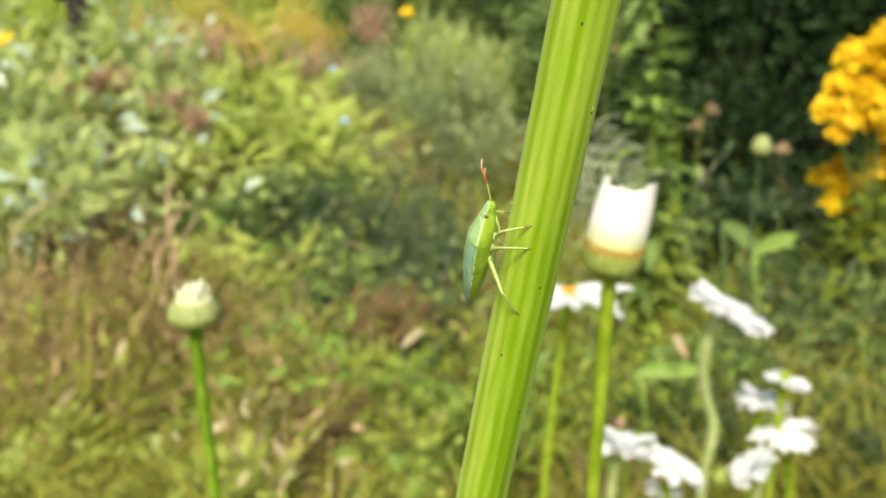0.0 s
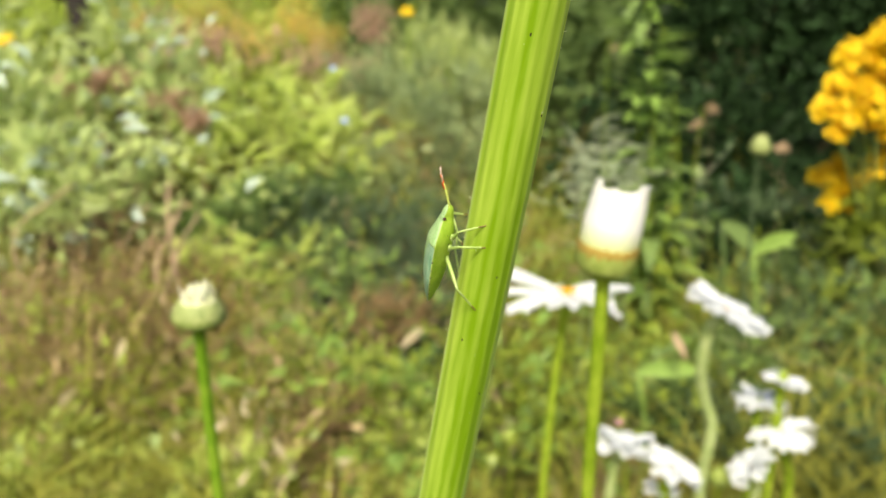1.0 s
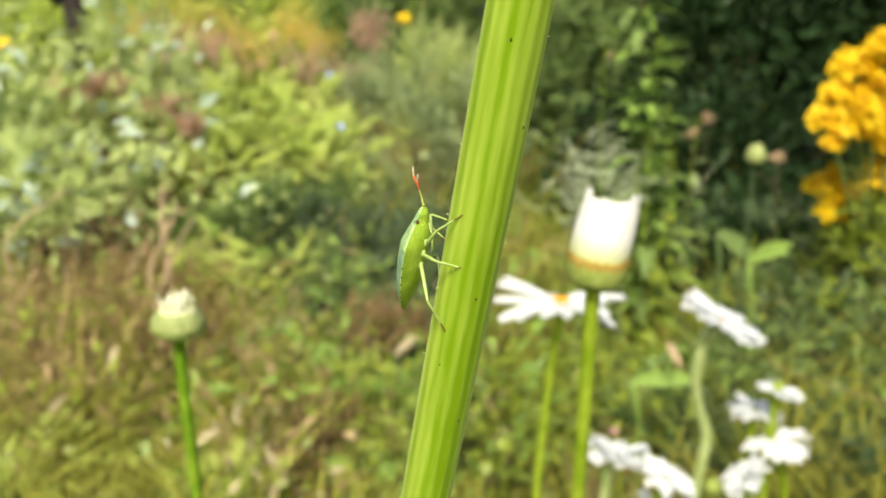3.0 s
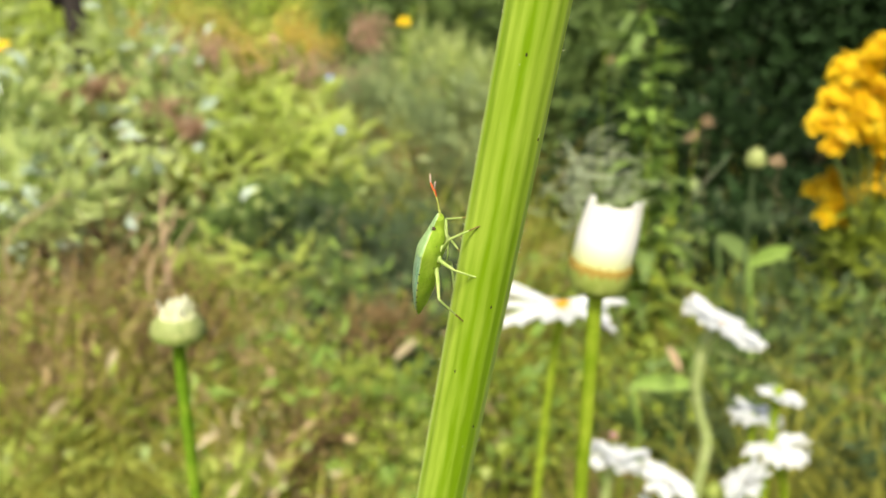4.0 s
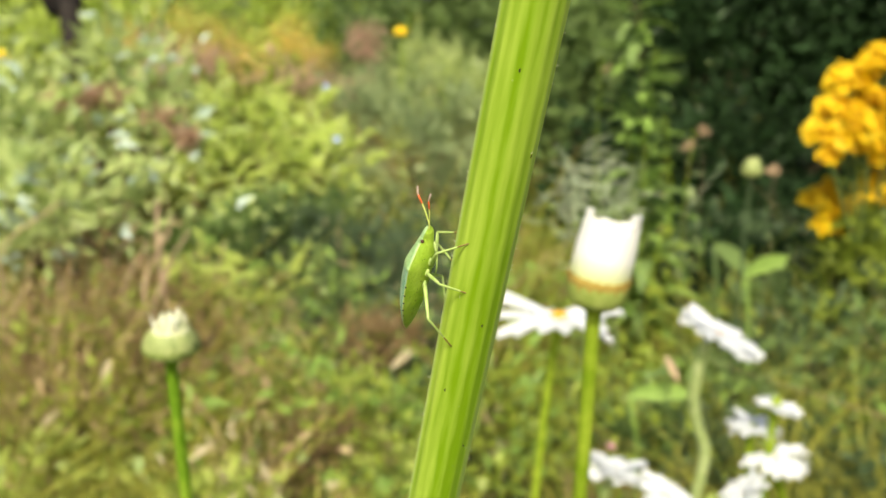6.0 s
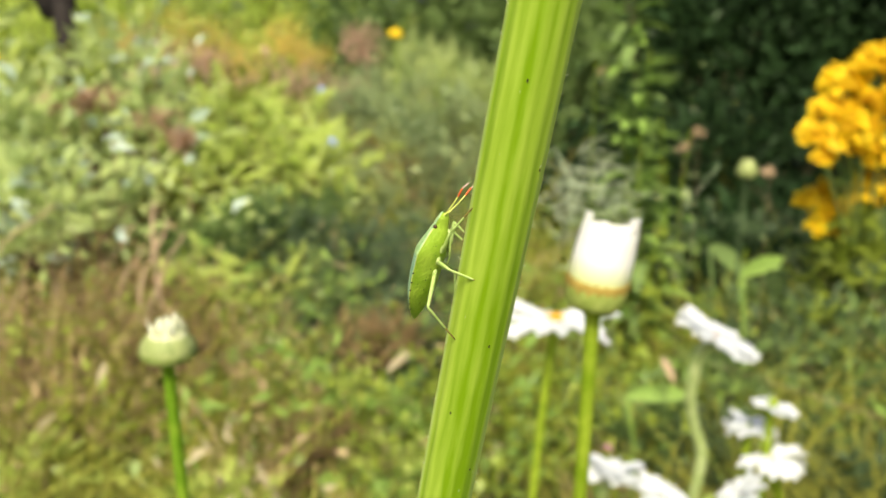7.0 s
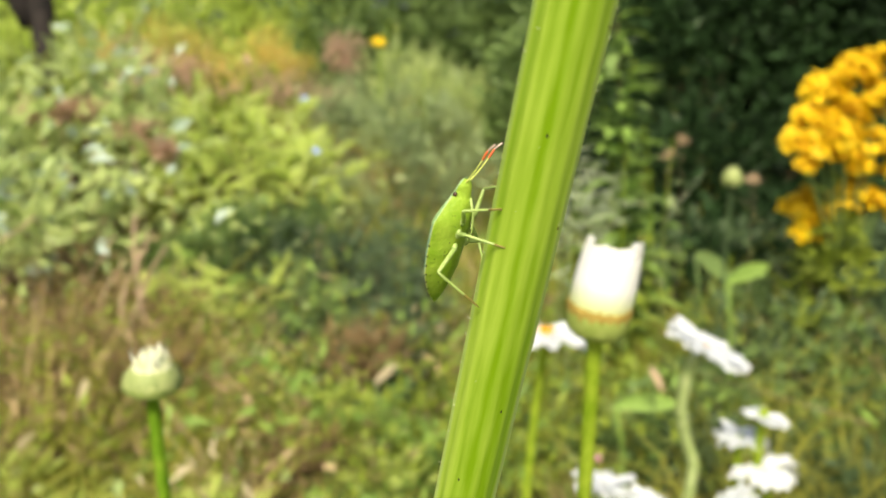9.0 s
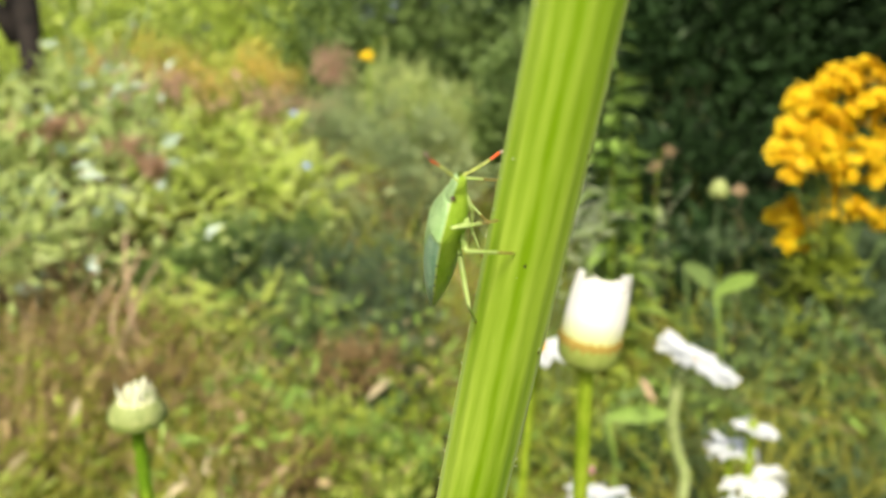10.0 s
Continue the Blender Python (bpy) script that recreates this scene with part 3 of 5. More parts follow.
# withered and fresh clumps low in the grass
for k, (at, size, mat, what) in enumerate((
        ((-0.739, 1.252, 0.170), 0.07, M_RUST, "withered reddish-brown weeds matted in the grass"), ((-0.683, 1.414, 0.188), 0.06, M_BROWN, "withered brown weeds matted in the grass"), ((-0.669, 1.028, 0.113), 0.06, M_BROWN, "withered brown weeds matted in the grass"),
        ((-0.531, 1.136, 0.126), 0.05, M_RUST, "withered reddish-brown weeds matted in the grass"), ((-0.189, 0.960, 0.057), 0.05, M_BROWN, "withered brown weeds matted in the grass"), ((-0.303, 1.011, 0.053), 0.045, M_RUST, "withered reddish-brown weeds matted in the grass"))):
    shrub("withered_weeds", (at[0], at[1] + 0.02, 0), [(*at, size * 1.3, size, size), (at[0] + size, at[1] + size, max(0.02, at[2] - size), size, size, size * 0.7)],
          34, 15, 0.022, mat, what, "wild plant", seed=240 + k, slim=0.3, wood=0.002, spread=0.25, group="withered weeds", accent=(M_STRAW, 1.2, 0.026))
for k, (at, size) in enumerate((((-0.557, 1.518, 0.189), 0.06), ((-0.358, 1.293, 0.129), 0.055), ((-0.138, 1.133, 0.117), 0.06), ((-0.427, 1.018, 0.079), 0.06), ((-0.071, 0.969, 0.090), 0.06), ((-0.534, 0.919, 0.094), 0.07), ((-0.578, 0.871, 0.108), 0.06), ((-0.279, 0.869, 0.101), 0.06))):
    shrub("fresh_weeds", (at[0], at[1] + 0.02, 0), [(*at, size * 1.3, size, size), (at[0] - size, at[1] + size, max(0.02, at[2] - size), size, size, size * 0.7)],
          26, 14, 0.03, M_LIME_LEAF if at[2] < 0.35 else M_FRESH_LEAF, "fresh green leafy weeds among the grass", "wild plant", seed=250 + k, slim=0.35, wood=0.002, spread=0.25, group="fresh weeds", accent=(M_SOFT_LEAF, 0.6, 0.02))
# weeds darkened by leaf colour where the grass lies in shade
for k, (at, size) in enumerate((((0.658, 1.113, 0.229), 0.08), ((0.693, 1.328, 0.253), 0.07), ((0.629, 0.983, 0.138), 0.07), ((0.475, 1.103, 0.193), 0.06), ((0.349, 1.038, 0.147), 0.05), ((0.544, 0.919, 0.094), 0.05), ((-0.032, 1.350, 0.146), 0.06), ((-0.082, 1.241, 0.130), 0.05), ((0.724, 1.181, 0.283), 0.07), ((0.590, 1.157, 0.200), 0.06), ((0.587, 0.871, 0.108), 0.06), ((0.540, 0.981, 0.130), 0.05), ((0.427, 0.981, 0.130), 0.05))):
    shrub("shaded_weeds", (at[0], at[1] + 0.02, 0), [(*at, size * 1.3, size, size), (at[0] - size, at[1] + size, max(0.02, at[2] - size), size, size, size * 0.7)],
          34, 16, 0.028, M_MID_LEAF if k < 6 else M_SHADE_LEAF, "leafy weeds coloured mid to dark green for half shade", "wild plant", seed=260 + k, slim=0.35, wood=0.002, spread=0.25, group="shaded weeds")


def tree(foot, height, girth, lumps, sprays, leaf, mat, label, seed):
    rng = np.random.default_rng(seed)
    ob = base("tree", foot, label, "tree", "trees behind the meadow")
    v, f = tube(bend((0, 0, -0.05), (0.1, 0, height * 0.8), (0.08, 0, 0), 10), [girth * (1 - 0.075 * i) * (1.4 if i == 0 else 1) for i in range(11)], 12)
    part("trunk", mesh_of("trunk", v, f, M_BARK), ob)
    for x, y, z, a, b, c in lumps:
        v, f = tube(bend((0.05, 0, height * 0.35), (x, y, z), (0, 0, 0.1), 6), [girth * k for k in (0.5, 0.42, 0.35, 0.28, 0.2, 0.14, 0.08)], 7)
        part("limb", mesh_of("limb", v, f, M_BARK), ob)
    me, _ = crown_mesh("crown", lumps, sprays, 22, leaf, mat, rng, 0.1, 0.5, 0.2)
    tagged(part("crown", me, ob), kind="stuff")
    return ob


tree((-2.10, 4.2, 0), 2.6, 0.09, [(-0.5, 0, 1.7, 0.5, 0.5, 0.4), (0.3, 0.2, 2.0, 0.6, 0.5, 0.4), (-0.1, 0.3, 2.4, 0.6, 0.5, 0.4)], 260, 0.07, M_HERB, "small tree with a dark trunk behind the shrubs", 21)
for k, (x, y, h, m) in enumerate(((-4.5, 9, 3.4, M_LIME_LEAF), (-2.2, 10.5, 3.2, M_LIME_LEAF), (0.1, 9.5, 3.6, M_MID_LEAF), (1.9, 8.5, 3.8, M_MID_LEAF), (4.6, 8.5, 4.2, M_DEEP_SHADE), (-7.5, 10, 4, M_MID_LEAF), (7.5, 9, 4.2, M_DEEP_SHADE))):
    tree((x, y, 0), h, 0.12, [(-0.7, 0, h * 0.35, 0.9, 0.7, 0.8), (0.8, 0, h * 0.4, 0.9, 0.7, 0.9), (0, 0.2, h * 0.7, 1.1, 0.8, 0.8), (0.2, -0.2, h * 0.2, 1.2, 0.7, 0.6)], 420, 0.13, m, "broad leafy tree at the meadow's edge", 30 + k)


# ---- rusty seed heads and far flowers ----
def dock(foot, height, spread, n, mat, label, seed, name="dock_plant", lean=(0, 0), thin=1.0, seedlet=0.016, flat=1.0):
    """A branched stalk with a plume of tiny seeds or florets."""
    rng = np.random.default_rng(seed)
    ob = base(name, foot, label, "wild plant", "rusty seed heads")
    top = Vector((lean[0], lean[1], height))
    v, f = tube(bend((0, 0, -0.02), top, (0.01, 0, 0), 6), [thin * k for k in (0.004, 0.0038, 0.0035, 0.003, 0.0025, 0.002, 0.0015)], 6)
    part("stalk", mesh_of("stalk", v, f, M_DRY_TWIG), ob)
    lumps = [(top.x + rng.normal() * spread * 0.5 * flat, top.y, height - spread * (0.2 + 0.5 * k) / flat, spread * flat, spread * 0.7, spread * 0.6 / flat) for k in range(3)]
    me, _ = crown_mesh("seed_plume", lumps, n, 16, seedlet, mat, rng, 0.4, 0.6, 0.25)
    tagged(part("seed_plume", me, ob), kind="stuff")
    return ob


for k, (at, s, mat) in enumerate((
        ((-1.235, 3.542, 0.717), 0.11, M_RUST), ((-1.004, 3.758, 0.745), 0.12, M_ORANGE), ((-1.040, 3.300, 0.598), 0.10, M_RUST), ((-0.794, 3.403, 0.595), 0.11, M_RUST), ((-0.93, 1.90, 0.590), 0.022, M_RUST), ((-0.88, 1.90, 0.590), 0.022, M_RUST), ((-0.83, 1.93, 0.592), 0.02, M_RUST),
        ((-0.301, 3.448, 0.753), 0.08, M_RUST), ((-1.310, 3.300, 0.598), 0.07, M_RUST), ((-0.584, 3.506, 0.592), 0.09, M_RUST), ((-0.011, 3.689, 0.506), 0.07, M_RUST), ((-0.809, 4.192, 0.809), 0.11, M_ORANGE), ((-1.698, 4.192, 0.809), 0.08, M_ORANGE), ((-1.429, 4.411, 0.845), 0.12, M_ORANGE), ((-1.002, 3.939, 0.649), 0.10, M_ORANGE), ((-1.057, 3.635, 0.679), 0.08, M_RUST), ((-0.699, 4.063, 0.720), 0.08, M_ORANGE),
        ((-0.71, 1.90, 0.545), 0.02, M_RUST), ((-0.62, 1.86, 0.50), 0.018, M_RUST), ((-0.375, 3.492, 0.542), 0.06, M_RUST))):
    dock((at[0], at[1], 0), at[2] + s * 0.6, s, 44 if s > 0.03 else 15, mat, "rust-brown seed plume on a dry stalk" if mat is M_RUST else "orange flower plume on a tall stalk", 60 + k, flat=1.0 if s > 0.03 else 1.6)

def small_flower_meshes():
    """A ray floret and a domed disc for the yellow heads, 20 mm across."""
    verts = [(0.003, -0.0012, 0), (0.007, -0.0022, 0.0008), (0.0105, 0, 0.0002), (0.007, 0.0022, 0.0008), (0.003, 0.0012, 0), (0.007, 0, 0.0002)]
    faces = [(0, 1, 5), (1, 2, 5), (2, 3, 5), (3, 4, 5), (4, 0, 5)]
    V, F = [], []
    for k in range(13):
        r = Matrix.Rotation(2 * math.pi * k / 13, 3, "Z")
        F += [tuple(i + len(V) for i in f) for f in faces]
        V += [r @ Vector(v) for v in verts]
    rays = mesh_of("rays", V, F, M_YELLOW)
    v, f = spun([(0.0008, -0.004), (0.0028, -0.003), (0.0036, 0.0), (0.003, 0.0016), (0.0012, 0.0024)], 10)
    return rays, mesh_of("disc", v, f, M_GOLD)


RAYS, CORE = small_flower_meshes()


def ragwort(foot, heads, label, seed):
    """Ragwort: ribbed stalk, cut leaves, and flat-topped clusters of daisy-like yellow heads."""
    rng = np.random.default_rng(seed)
    foot = Vector(foot)
    ob = base("ragwort", foot, label, "wildflower", "yellow ragwort")
    mid = sum((Vector(h[:3]) for h in heads), Vector()) / len(heads) - foot
    fork = Vector((mid.x * 0.8, mid.y, mid.z * 0.62))
    v, f = tube(bend((0, 0, -0.02), fork, (0.015, 0, 0), 8), [0.0055 - 0.0002 * i for i in range(9)], 9)
    part("stalk", mesh_of("stalk", v, f, M_MID_LEAF), ob)
    for hx, hy, hz, spread, n in heads:
        n = int(n * 3)
        c = Vector((hx, hy, hz)) - foot
        v, f = tube(bend(fork * 0.96, c - Vector((0, 0, spread * 0.5)), (0.01, 0, -0.02), 6), [0.0032 - 0.0002 * i for i in range(7)], 7)
        part("branch", mesh_of("branch", v, f, M_MID_LEAF), ob)
        for k in range(n):
            a, r = k * 2.4, spread * math.sqrt((k + 0.5) / n)
            p = c + Vector((math.cos(a) * r, math.sin(a) * r * 0.8, -0.9 * r * r / spread + rng.normal() * 0.006))
            tilt = Matrix.Translation(p) @ pose(0, 0, 0, rng.normal() * 18 - math.sin(a) * 45 * r / spread + 22, rng.normal() * 18 + math.cos(a) * 45 * r / spread, rng.uniform(0, 90)) @ Matrix.Scale(rng.uniform(0.98, 1.2), 4)
            head = part("flower_head", RAYS, ob, m=tilt)
            part("disc", CORE, head)
    n = 420
    t = rng.uniform(0.2, 1.15, n)
    c = np.array([fork * k for k in t]) + rng.normal(size=(n, 3)) * 0.02
    w = rng.normal(size=(n, 3)) + [0, 0, 0.2]
    ln = rng.uniform(0.03, 0.08, n)
    tagged(part("foliage", leaves_mesh("foliage", c, ln, ln * 0.28, w, M_HERB, rng), ob, "deeply cut green leaves"), kind="stuff")
    return ob


def H(p, s, n):
    return (*p, s, n)


ragwort((0.70, 1.22, 0), [H((0.748, 1.270, 0.724), 0.036, 18), H((0.804, 1.290, 0.738), 0.036, 18), H((0.802, 1.260, 0.681), 0.036, 18), H((0.678, 1.245, 0.688), 0.034, 26), H((0.742, 1.274, 0.715), 0.035, 26), H((0.650, 1.211, 0.641), 0.034, 26), H((0.716, 1.236, 0.657), 0.036, 28), H((0.623, 1.200, 0.603), 0.026, 18), H((0.678, 1.173, 0.617), 0.03, 22),
                          H((0.662, 1.175, 0.590), 0.028, 12), H((0.629, 1.177, 0.561), 0.014, 5), H((0.793, 1.289, 0.660), 0.04, 16), H((0.762, 1.220, 0.600), 0.04, 16), H((0.851, 1.294, 0.679), 0.04, 16), H((0.835, 1.245, 0.616), 0.04, 16), H((0.735, 1.208, 0.560), 0.022, 9), H((0.821, 1.228, 0.558), 0.03, 12)], "tall ragwort with flat clusters of deep yellow flowers", 81)
ragwort((0.73, 1.3, 0), [H((0.681, 1.271, 0.490), 0.036, 26), H((0.695, 1.251, 0.454), 0.036, 26), H((0.752, 1.247, 0.513), 0.034, 24), H((0.798, 1.241, 0.495), 0.03, 12), H((0.864, 1.256, 0.473), 0.03, 12), H((0.727, 1.246, 0.474), 0.024, 10)], "ragwort with yellow flower clusters low on the plant", 82)


def lone_flower(name, at, radius, mat, label, seed, petals=9):
    """A small open flower on a thin stalk."""
    rng = np.random.default_rng(seed)
    at = Vector(at)
    ob = base(name, (at.x, at.y, 0), label, "wildflower")
    v, f = tube(bend((0.01, 0, -0.02), (0, 0, at.z - 0.004), (0.012, 0, 0), 8), [0.0022 - 0.0001 * i for i in range(9)], 7)
    part("stalk", mesh_of("stalk", v, f, M_FLOWER_STEM), ob)
    verts = [(0.1, -0.12, 0), (0.6, -0.24, 0.12), (1, 0, 0.1), (0.6, 0.24, 0.12), (0.1, 0.12, 0), (0.6, 0, 0.05)]
    me = mesh_of("petal", [Vector(v) * radius for v in verts], [(0, 1, 5), (1, 2, 5), (2, 3, 5), (3, 4, 5), (4, 0, 5)], mat)
    for k in range(petals):
        part("petal", me, ob, m=pose(0, 0, at.z, 35, 0, 0) @ pose(0, 0, 0, 0, rng.uniform(-25, 10), 360 * k / petals))
    v, f = spun([(radius * 0.1, -radius * 0.25), (radius * 0.25, 0), (radius * 0.18, radius * 0.14), (radius * 0.05, radius * 0.18)], 10)
    part("centre", mesh_of("centre", v, f, M_GOLD if mat is not M_BLUE else M_BLUE), ob, m=pose(0, 0, at.z, 35, 0, 0))
    return ob


lone_flower("yellow_flower", (-0.110, 2.362, 0.774), 0.026, M_YELLOW, "single yellow flower on a tall stalk", 91, 13)
lone_flower("yellow_flower", (-1.308, 2.283, 0.682), 0.045, M_YELLOW, "single yellow flower beside the shrub", 92, 13)
lone_flower("blue_flower", (-0.235, 1.776, 0.508), 0.012, M_BLUE, "small pale blue flower", 93)
lone_flower("blue_flower", (-0.282, 1.954, 0.623), 0.011, M_BLUE, "small pale blue flower", 94)
lone_flower("pink_flower", (0.228, 0.852, 0.223), 0.006, M_PINK, "small pink flower in the grass", 95)
lone_flower("pink_flower", (-0.654, 0.980, 0.126), 0.013, M_PINK, "small pink flower in the grass", 96)
lone_flower("orange_flower", (0.642, 1.322, 0.233), 0.02, M_ORANGE, "small orange flower in the weeds", 97)


# ---- tall weeds ----
def weed(foot, top, leaf, n, mat, label, seed, slim=0.24, droop=0.25, stalk=0.003, name="tall_weed", stem_mat=None):
    """An upright weed: a stalk with long leaves set round it."""
    rng = np.random.default_rng(seed)
    foot, top = Vector(foot), Vector(top)
    ob = base(name, foot, label, "wild plant", "tall weeds")
    pts = bend((0, 0, -0.02), top - foot, (rng.normal() * 0.02, rng.normal() * 0.02, 0), 12)
    v, f = tube(pts, [stalk * (1 - 0.06 * i) for i in range(13)], 8)
    part("stalk", mesh_of("stalk", v, f, stem_mat or M_FLOWER_STEM), ob)
    for k in range(n):
        t = 0.25 + 0.74 * k / n
        p = pts[0].lerp(pts[-1], t)
        a = k * 2.4 + rng.normal() * 0.8
        d = Vector((math.cos(a), math.sin(a), 0.55 + rng.normal() * 0.2)).normalized()
        L = leaf * rng.uniform(0.45, 1.25) * (1.15 - 0.6 * t)
        sag, wide = droop * rng.uniform(0.2, 2.0), slim * rng.uniform(0.7, 1.25)
        side = d.cross(Vector((0, 0, 1))).normalized()
        verts, faces = [], []
        for i in range(6):
            u = i / 5
            c = d * L * u - Vector((0, 0, 1)) * sag * L * u * u * 1.6
            w = wide * L * math.sin(math.pi * min(0.97, u * 0.92 + 0.06))
            verts += [c - side * w * 0.5 + Vector((0, 0, w * 0.2)), c, c + side * w * 0.5 + Vector((0, 0, w * 0.2))]
        for i in range(5):
            b = i * 3
            faces += [(b, b + 1, b + 4, b + 3), (b + 1, b + 2, b + 5, b + 4)]
        part("leaf", mesh_of("leaf", verts, faces, M_MID_LEAF if mat is M_FRESH_LEAF and rng.random() < 0.4 else mat), ob, m=Matrix.Translation(p))
    return ob


for k, (top, leaf, n, mat, slim, thick) in enumerate((
        ((0.386, 1.500, 0.840), 0.135, 150, M_FRESH_LEAF, 0.24, 0.0036), ((0.403, 1.417, 0.563), 0.085, 34, M_FRESH_LEAF, 0.34, 0.003), ((0.430, 1.324, 0.418), 0.09, 12, M_HERB, 0.3, 0.003), ((0.441, 1.438, 0.600), 0.075, 34, M_FRESH_LEAF, 0.32, 0.003), ((0.425, 1.470, 0.720), 0.075, 100, M_FRESH_LEAF, 0.26, 0.003), ((0.370, 1.480, 0.640), 0.05, 60, M_MID_LEAF, 0.34, 0.003), ((0.502, 1.440, 0.571), 0.06, 20, M_MIST_LEAF, 0.3, 0.0025), ((0.340, 1.563, 0.700), 0.07, 14, M_MIST_LEAF, 0.3, 0.0025),
        ((0.559, 1.261, 0.381), 0.085, 9, M_SHADE_LEAF, 0.3, 0.003), ((0.331, 1.067, 0.248), 0.07, 16, M_FRESH_LEAF, 0.3, 0.003), ((-0.097, 1.247, 0.150), 0.10, 18, M_FRESH_LEAF, 0.3, 0.003), ((0.634, 1.217, 0.228), 0.12, 16, M_FRESH_LEAF, 0.3, 0.003),
        ((0.157, 1.123, 0.264), 0.10, 14, M_FRESH_LEAF, 0.3, 0.003), ((-0.865, 1.670, 0.358), 0.07, 16, M_MID_LEAF, 0.3, 0.003), ((-0.305, 1.287, 0.109), 0.09, 14, M_FRESH_LEAF, 0.3, 0.003), ((-0.078, 2.435, 0.847), 0.10, 22, M_HERB, 0.3, 0.003), ((0.029, 2.500, 0.712), 0.10, 22, M_HERB, 0.3, 0.003))):
    weed((top[0] + (0.055 if k == 0 else 0.02), top[1] - (0.1 if k == 0 else -0.03), 0), top, leaf, n, mat, "upright green weed with long leaves on a brown stalk" if k == 0 else "upright green weed with long leaves", 110 + k, slim=slim, droop=0.24, stalk=thick, stem_mat=M_TWIG if k == 0 else None)

# pinkish seed tufts on the weeds by the hedge
for k, at in enumerate(((0.473, 1.410, 0.537), (0.507, 1.437, 0.561), (0.369, 1.657, 0.673), (0.521, 1.147, 0.528))):
    dock((at[0] + 0.01, at[1], 0), at[2] + 0.01, 0.006, 5, M_DRY_TWIG, "pale dry seed tuft on a thin stalk", 130 + k, "dry_seed_tuft", thin=0.10, seedlet=0.006)


def broad_leaf(at, way, length, width, mat, label, seed, name="broad_leaf"):
    """One long blade-like leaf on a short stalk from the ground."""
    at, d = Vector(at), Vector(way).normalized()
    ob = base(name, (at.x, at.y, 0), label, "leaf")
    v, f = tube(bend((0, 0, -0.02), (0, 0, at.z), (0.02, 0, 0), 6), [0.0011 if name == "dry_leaf" else 0.0025] * 7, 6)
    part("stalk", mesh_of("stalk", v, f, M_MID_LEAF if name == "dry_leaf" else mat), ob)
    side = d.cross(Vector((0.2, -1, 0.4))).normalized()
    up = side.cross(d)
    verts, faces = [], []
    for i in range(9):
        u = i / 8
        c = d * length * u - Vector((0, 0, 0.22 * length * u * u))
        w = width * math.sin(math.pi * min(0.98, 0.05 + 0.93 * u)) ** 0.8
        verts += [c - side * w / 2 + up * w * 0.12, c, c + side * w / 2 + up * w * 0.12]
    for i in range(8):
        b = i * 3
        faces += [(b, b + 1, b + 4, b + 3), (b + 1, b + 2, b + 5, b + 4)]
    part("blade", mesh_of("blade", verts, faces, mat), ob, m=Matrix.Translation((0, 0, at.z)))
    return ob


broad_leaf((0.437, 1.117, 0.422), (1, 0, -0.55), 0.075, 0.03, M_MID_LEAF, "broad green leaf arching over the grass", 1)
# brighter leaf material here paints the light on this side
broad_leaf((0.473, 1.075, 0.386), (1, -0.2, 0.85), 0.075, 0.026, M_FRESH_LEAF, "broad leaf in a brighter green, as if lit", 2)
broad_leaf((0.296, 0.883, 0.334), (0.6, 0, -0.8), 0.036, 0.011, M_DRY_TWIG, "dry curled tan leaf", 3, "dry_leaf")
broad_leaf((-0.060, 0.980, 0.271), (0.7, 0.1, 0.85), 0.052, 0.011, M_BLEACHED, "dry pale curled leaf", 4, "dry_leaf")
broad_leaf((-0.479, 1.0, 0.241), (0.25, 0.1, 1.0), 0.045, 0.012, M_BLEACHED, "dry pale curled leaf", 6, "dry_leaf")
broad_leaf((-0.552, 0.95, 0.190), (0.7, 0.1, 0.9), 0.05, 0.010, M_BLEACHED, "dry pale curled leaf", 7, "dry_leaf")
broad_leaf((0.265, 0.915, 0.263), (1, 0, 0.25), 0.09, 0.025, M_FRESH_LEAF, "soft green leaf bending over", 5)
for k, (a, b) in enumerate((((0.495, 1.466, 0.371), (0.593, 1.502, 0.498)), ((0.666, 1.359, 0.362), (0.725, 1.334, 0.274)), ((-0.115, 1.511, 0.166), (-0.159, 1.431, 0.068)), ((-0.518, 1.413, 0.365), (-0.554, 1.356, 0.278)), ((-0.543, 1.425, 0.408), (-0.527, 1.368, 0.320)), ((-0.560, 1.406, 0.344), (-0.592, 1.353, 0.268)), ((-0.492, 1.349, 0.325), (-0.522, 1.304, 0.239)),
                           ((-0.487, 1.36, 0.409), (-0.544, 1.34, 0.282)), ((-0.461, 1.36, 0.382), (-0.511, 1.34, 0.293)), ((-0.724, 1.42, 0.425), (-0.832, 1.38, 0.333)), ((-0.529, 1.40, 0.434), (-0.529, 1.38, 0.338)),
                           *[((-0.90 + 0.03 * i + 0.05 * math.sin(i * 2.1), 1.62 + 0.05 * math.sin(i * 1.7), 0.30 + 0.05 * math.sin(i * 2.9)),
                              (-0.95 + 0.032 * i + 0.04 * math.cos(i * 2.3), 1.52 + 0.04 * math.cos(i * 1.3), 0.10 + 0.05 * math.sin(i * 3.7))) for i in range(14)])):
    a, b = Vector(a), Vector(b)
    low, high = (a, b) if a.z < b.z else (b, a)
    ob = base("dry_stalk", (low.x, low.y, 0), "bent dry tan stalk" if k > 1 else "thin grey-green leaning stalk", "stalk", "dry stalks")
    v, f = tube(spline([(0.02, 0.0, -0.01), (0.01, 0, low.z * 0.6), (0, 0, low.z), high - Vector((low.x, low.y, 0))], 5), [(0.0017 if k < 3 else 0.0030) - 0.00008 * i for i in range(16)], 7)
    part("stalk", mesh_of("stalk", v, f, M_WISP if k < 2 else M_DRY_TWIG), ob)


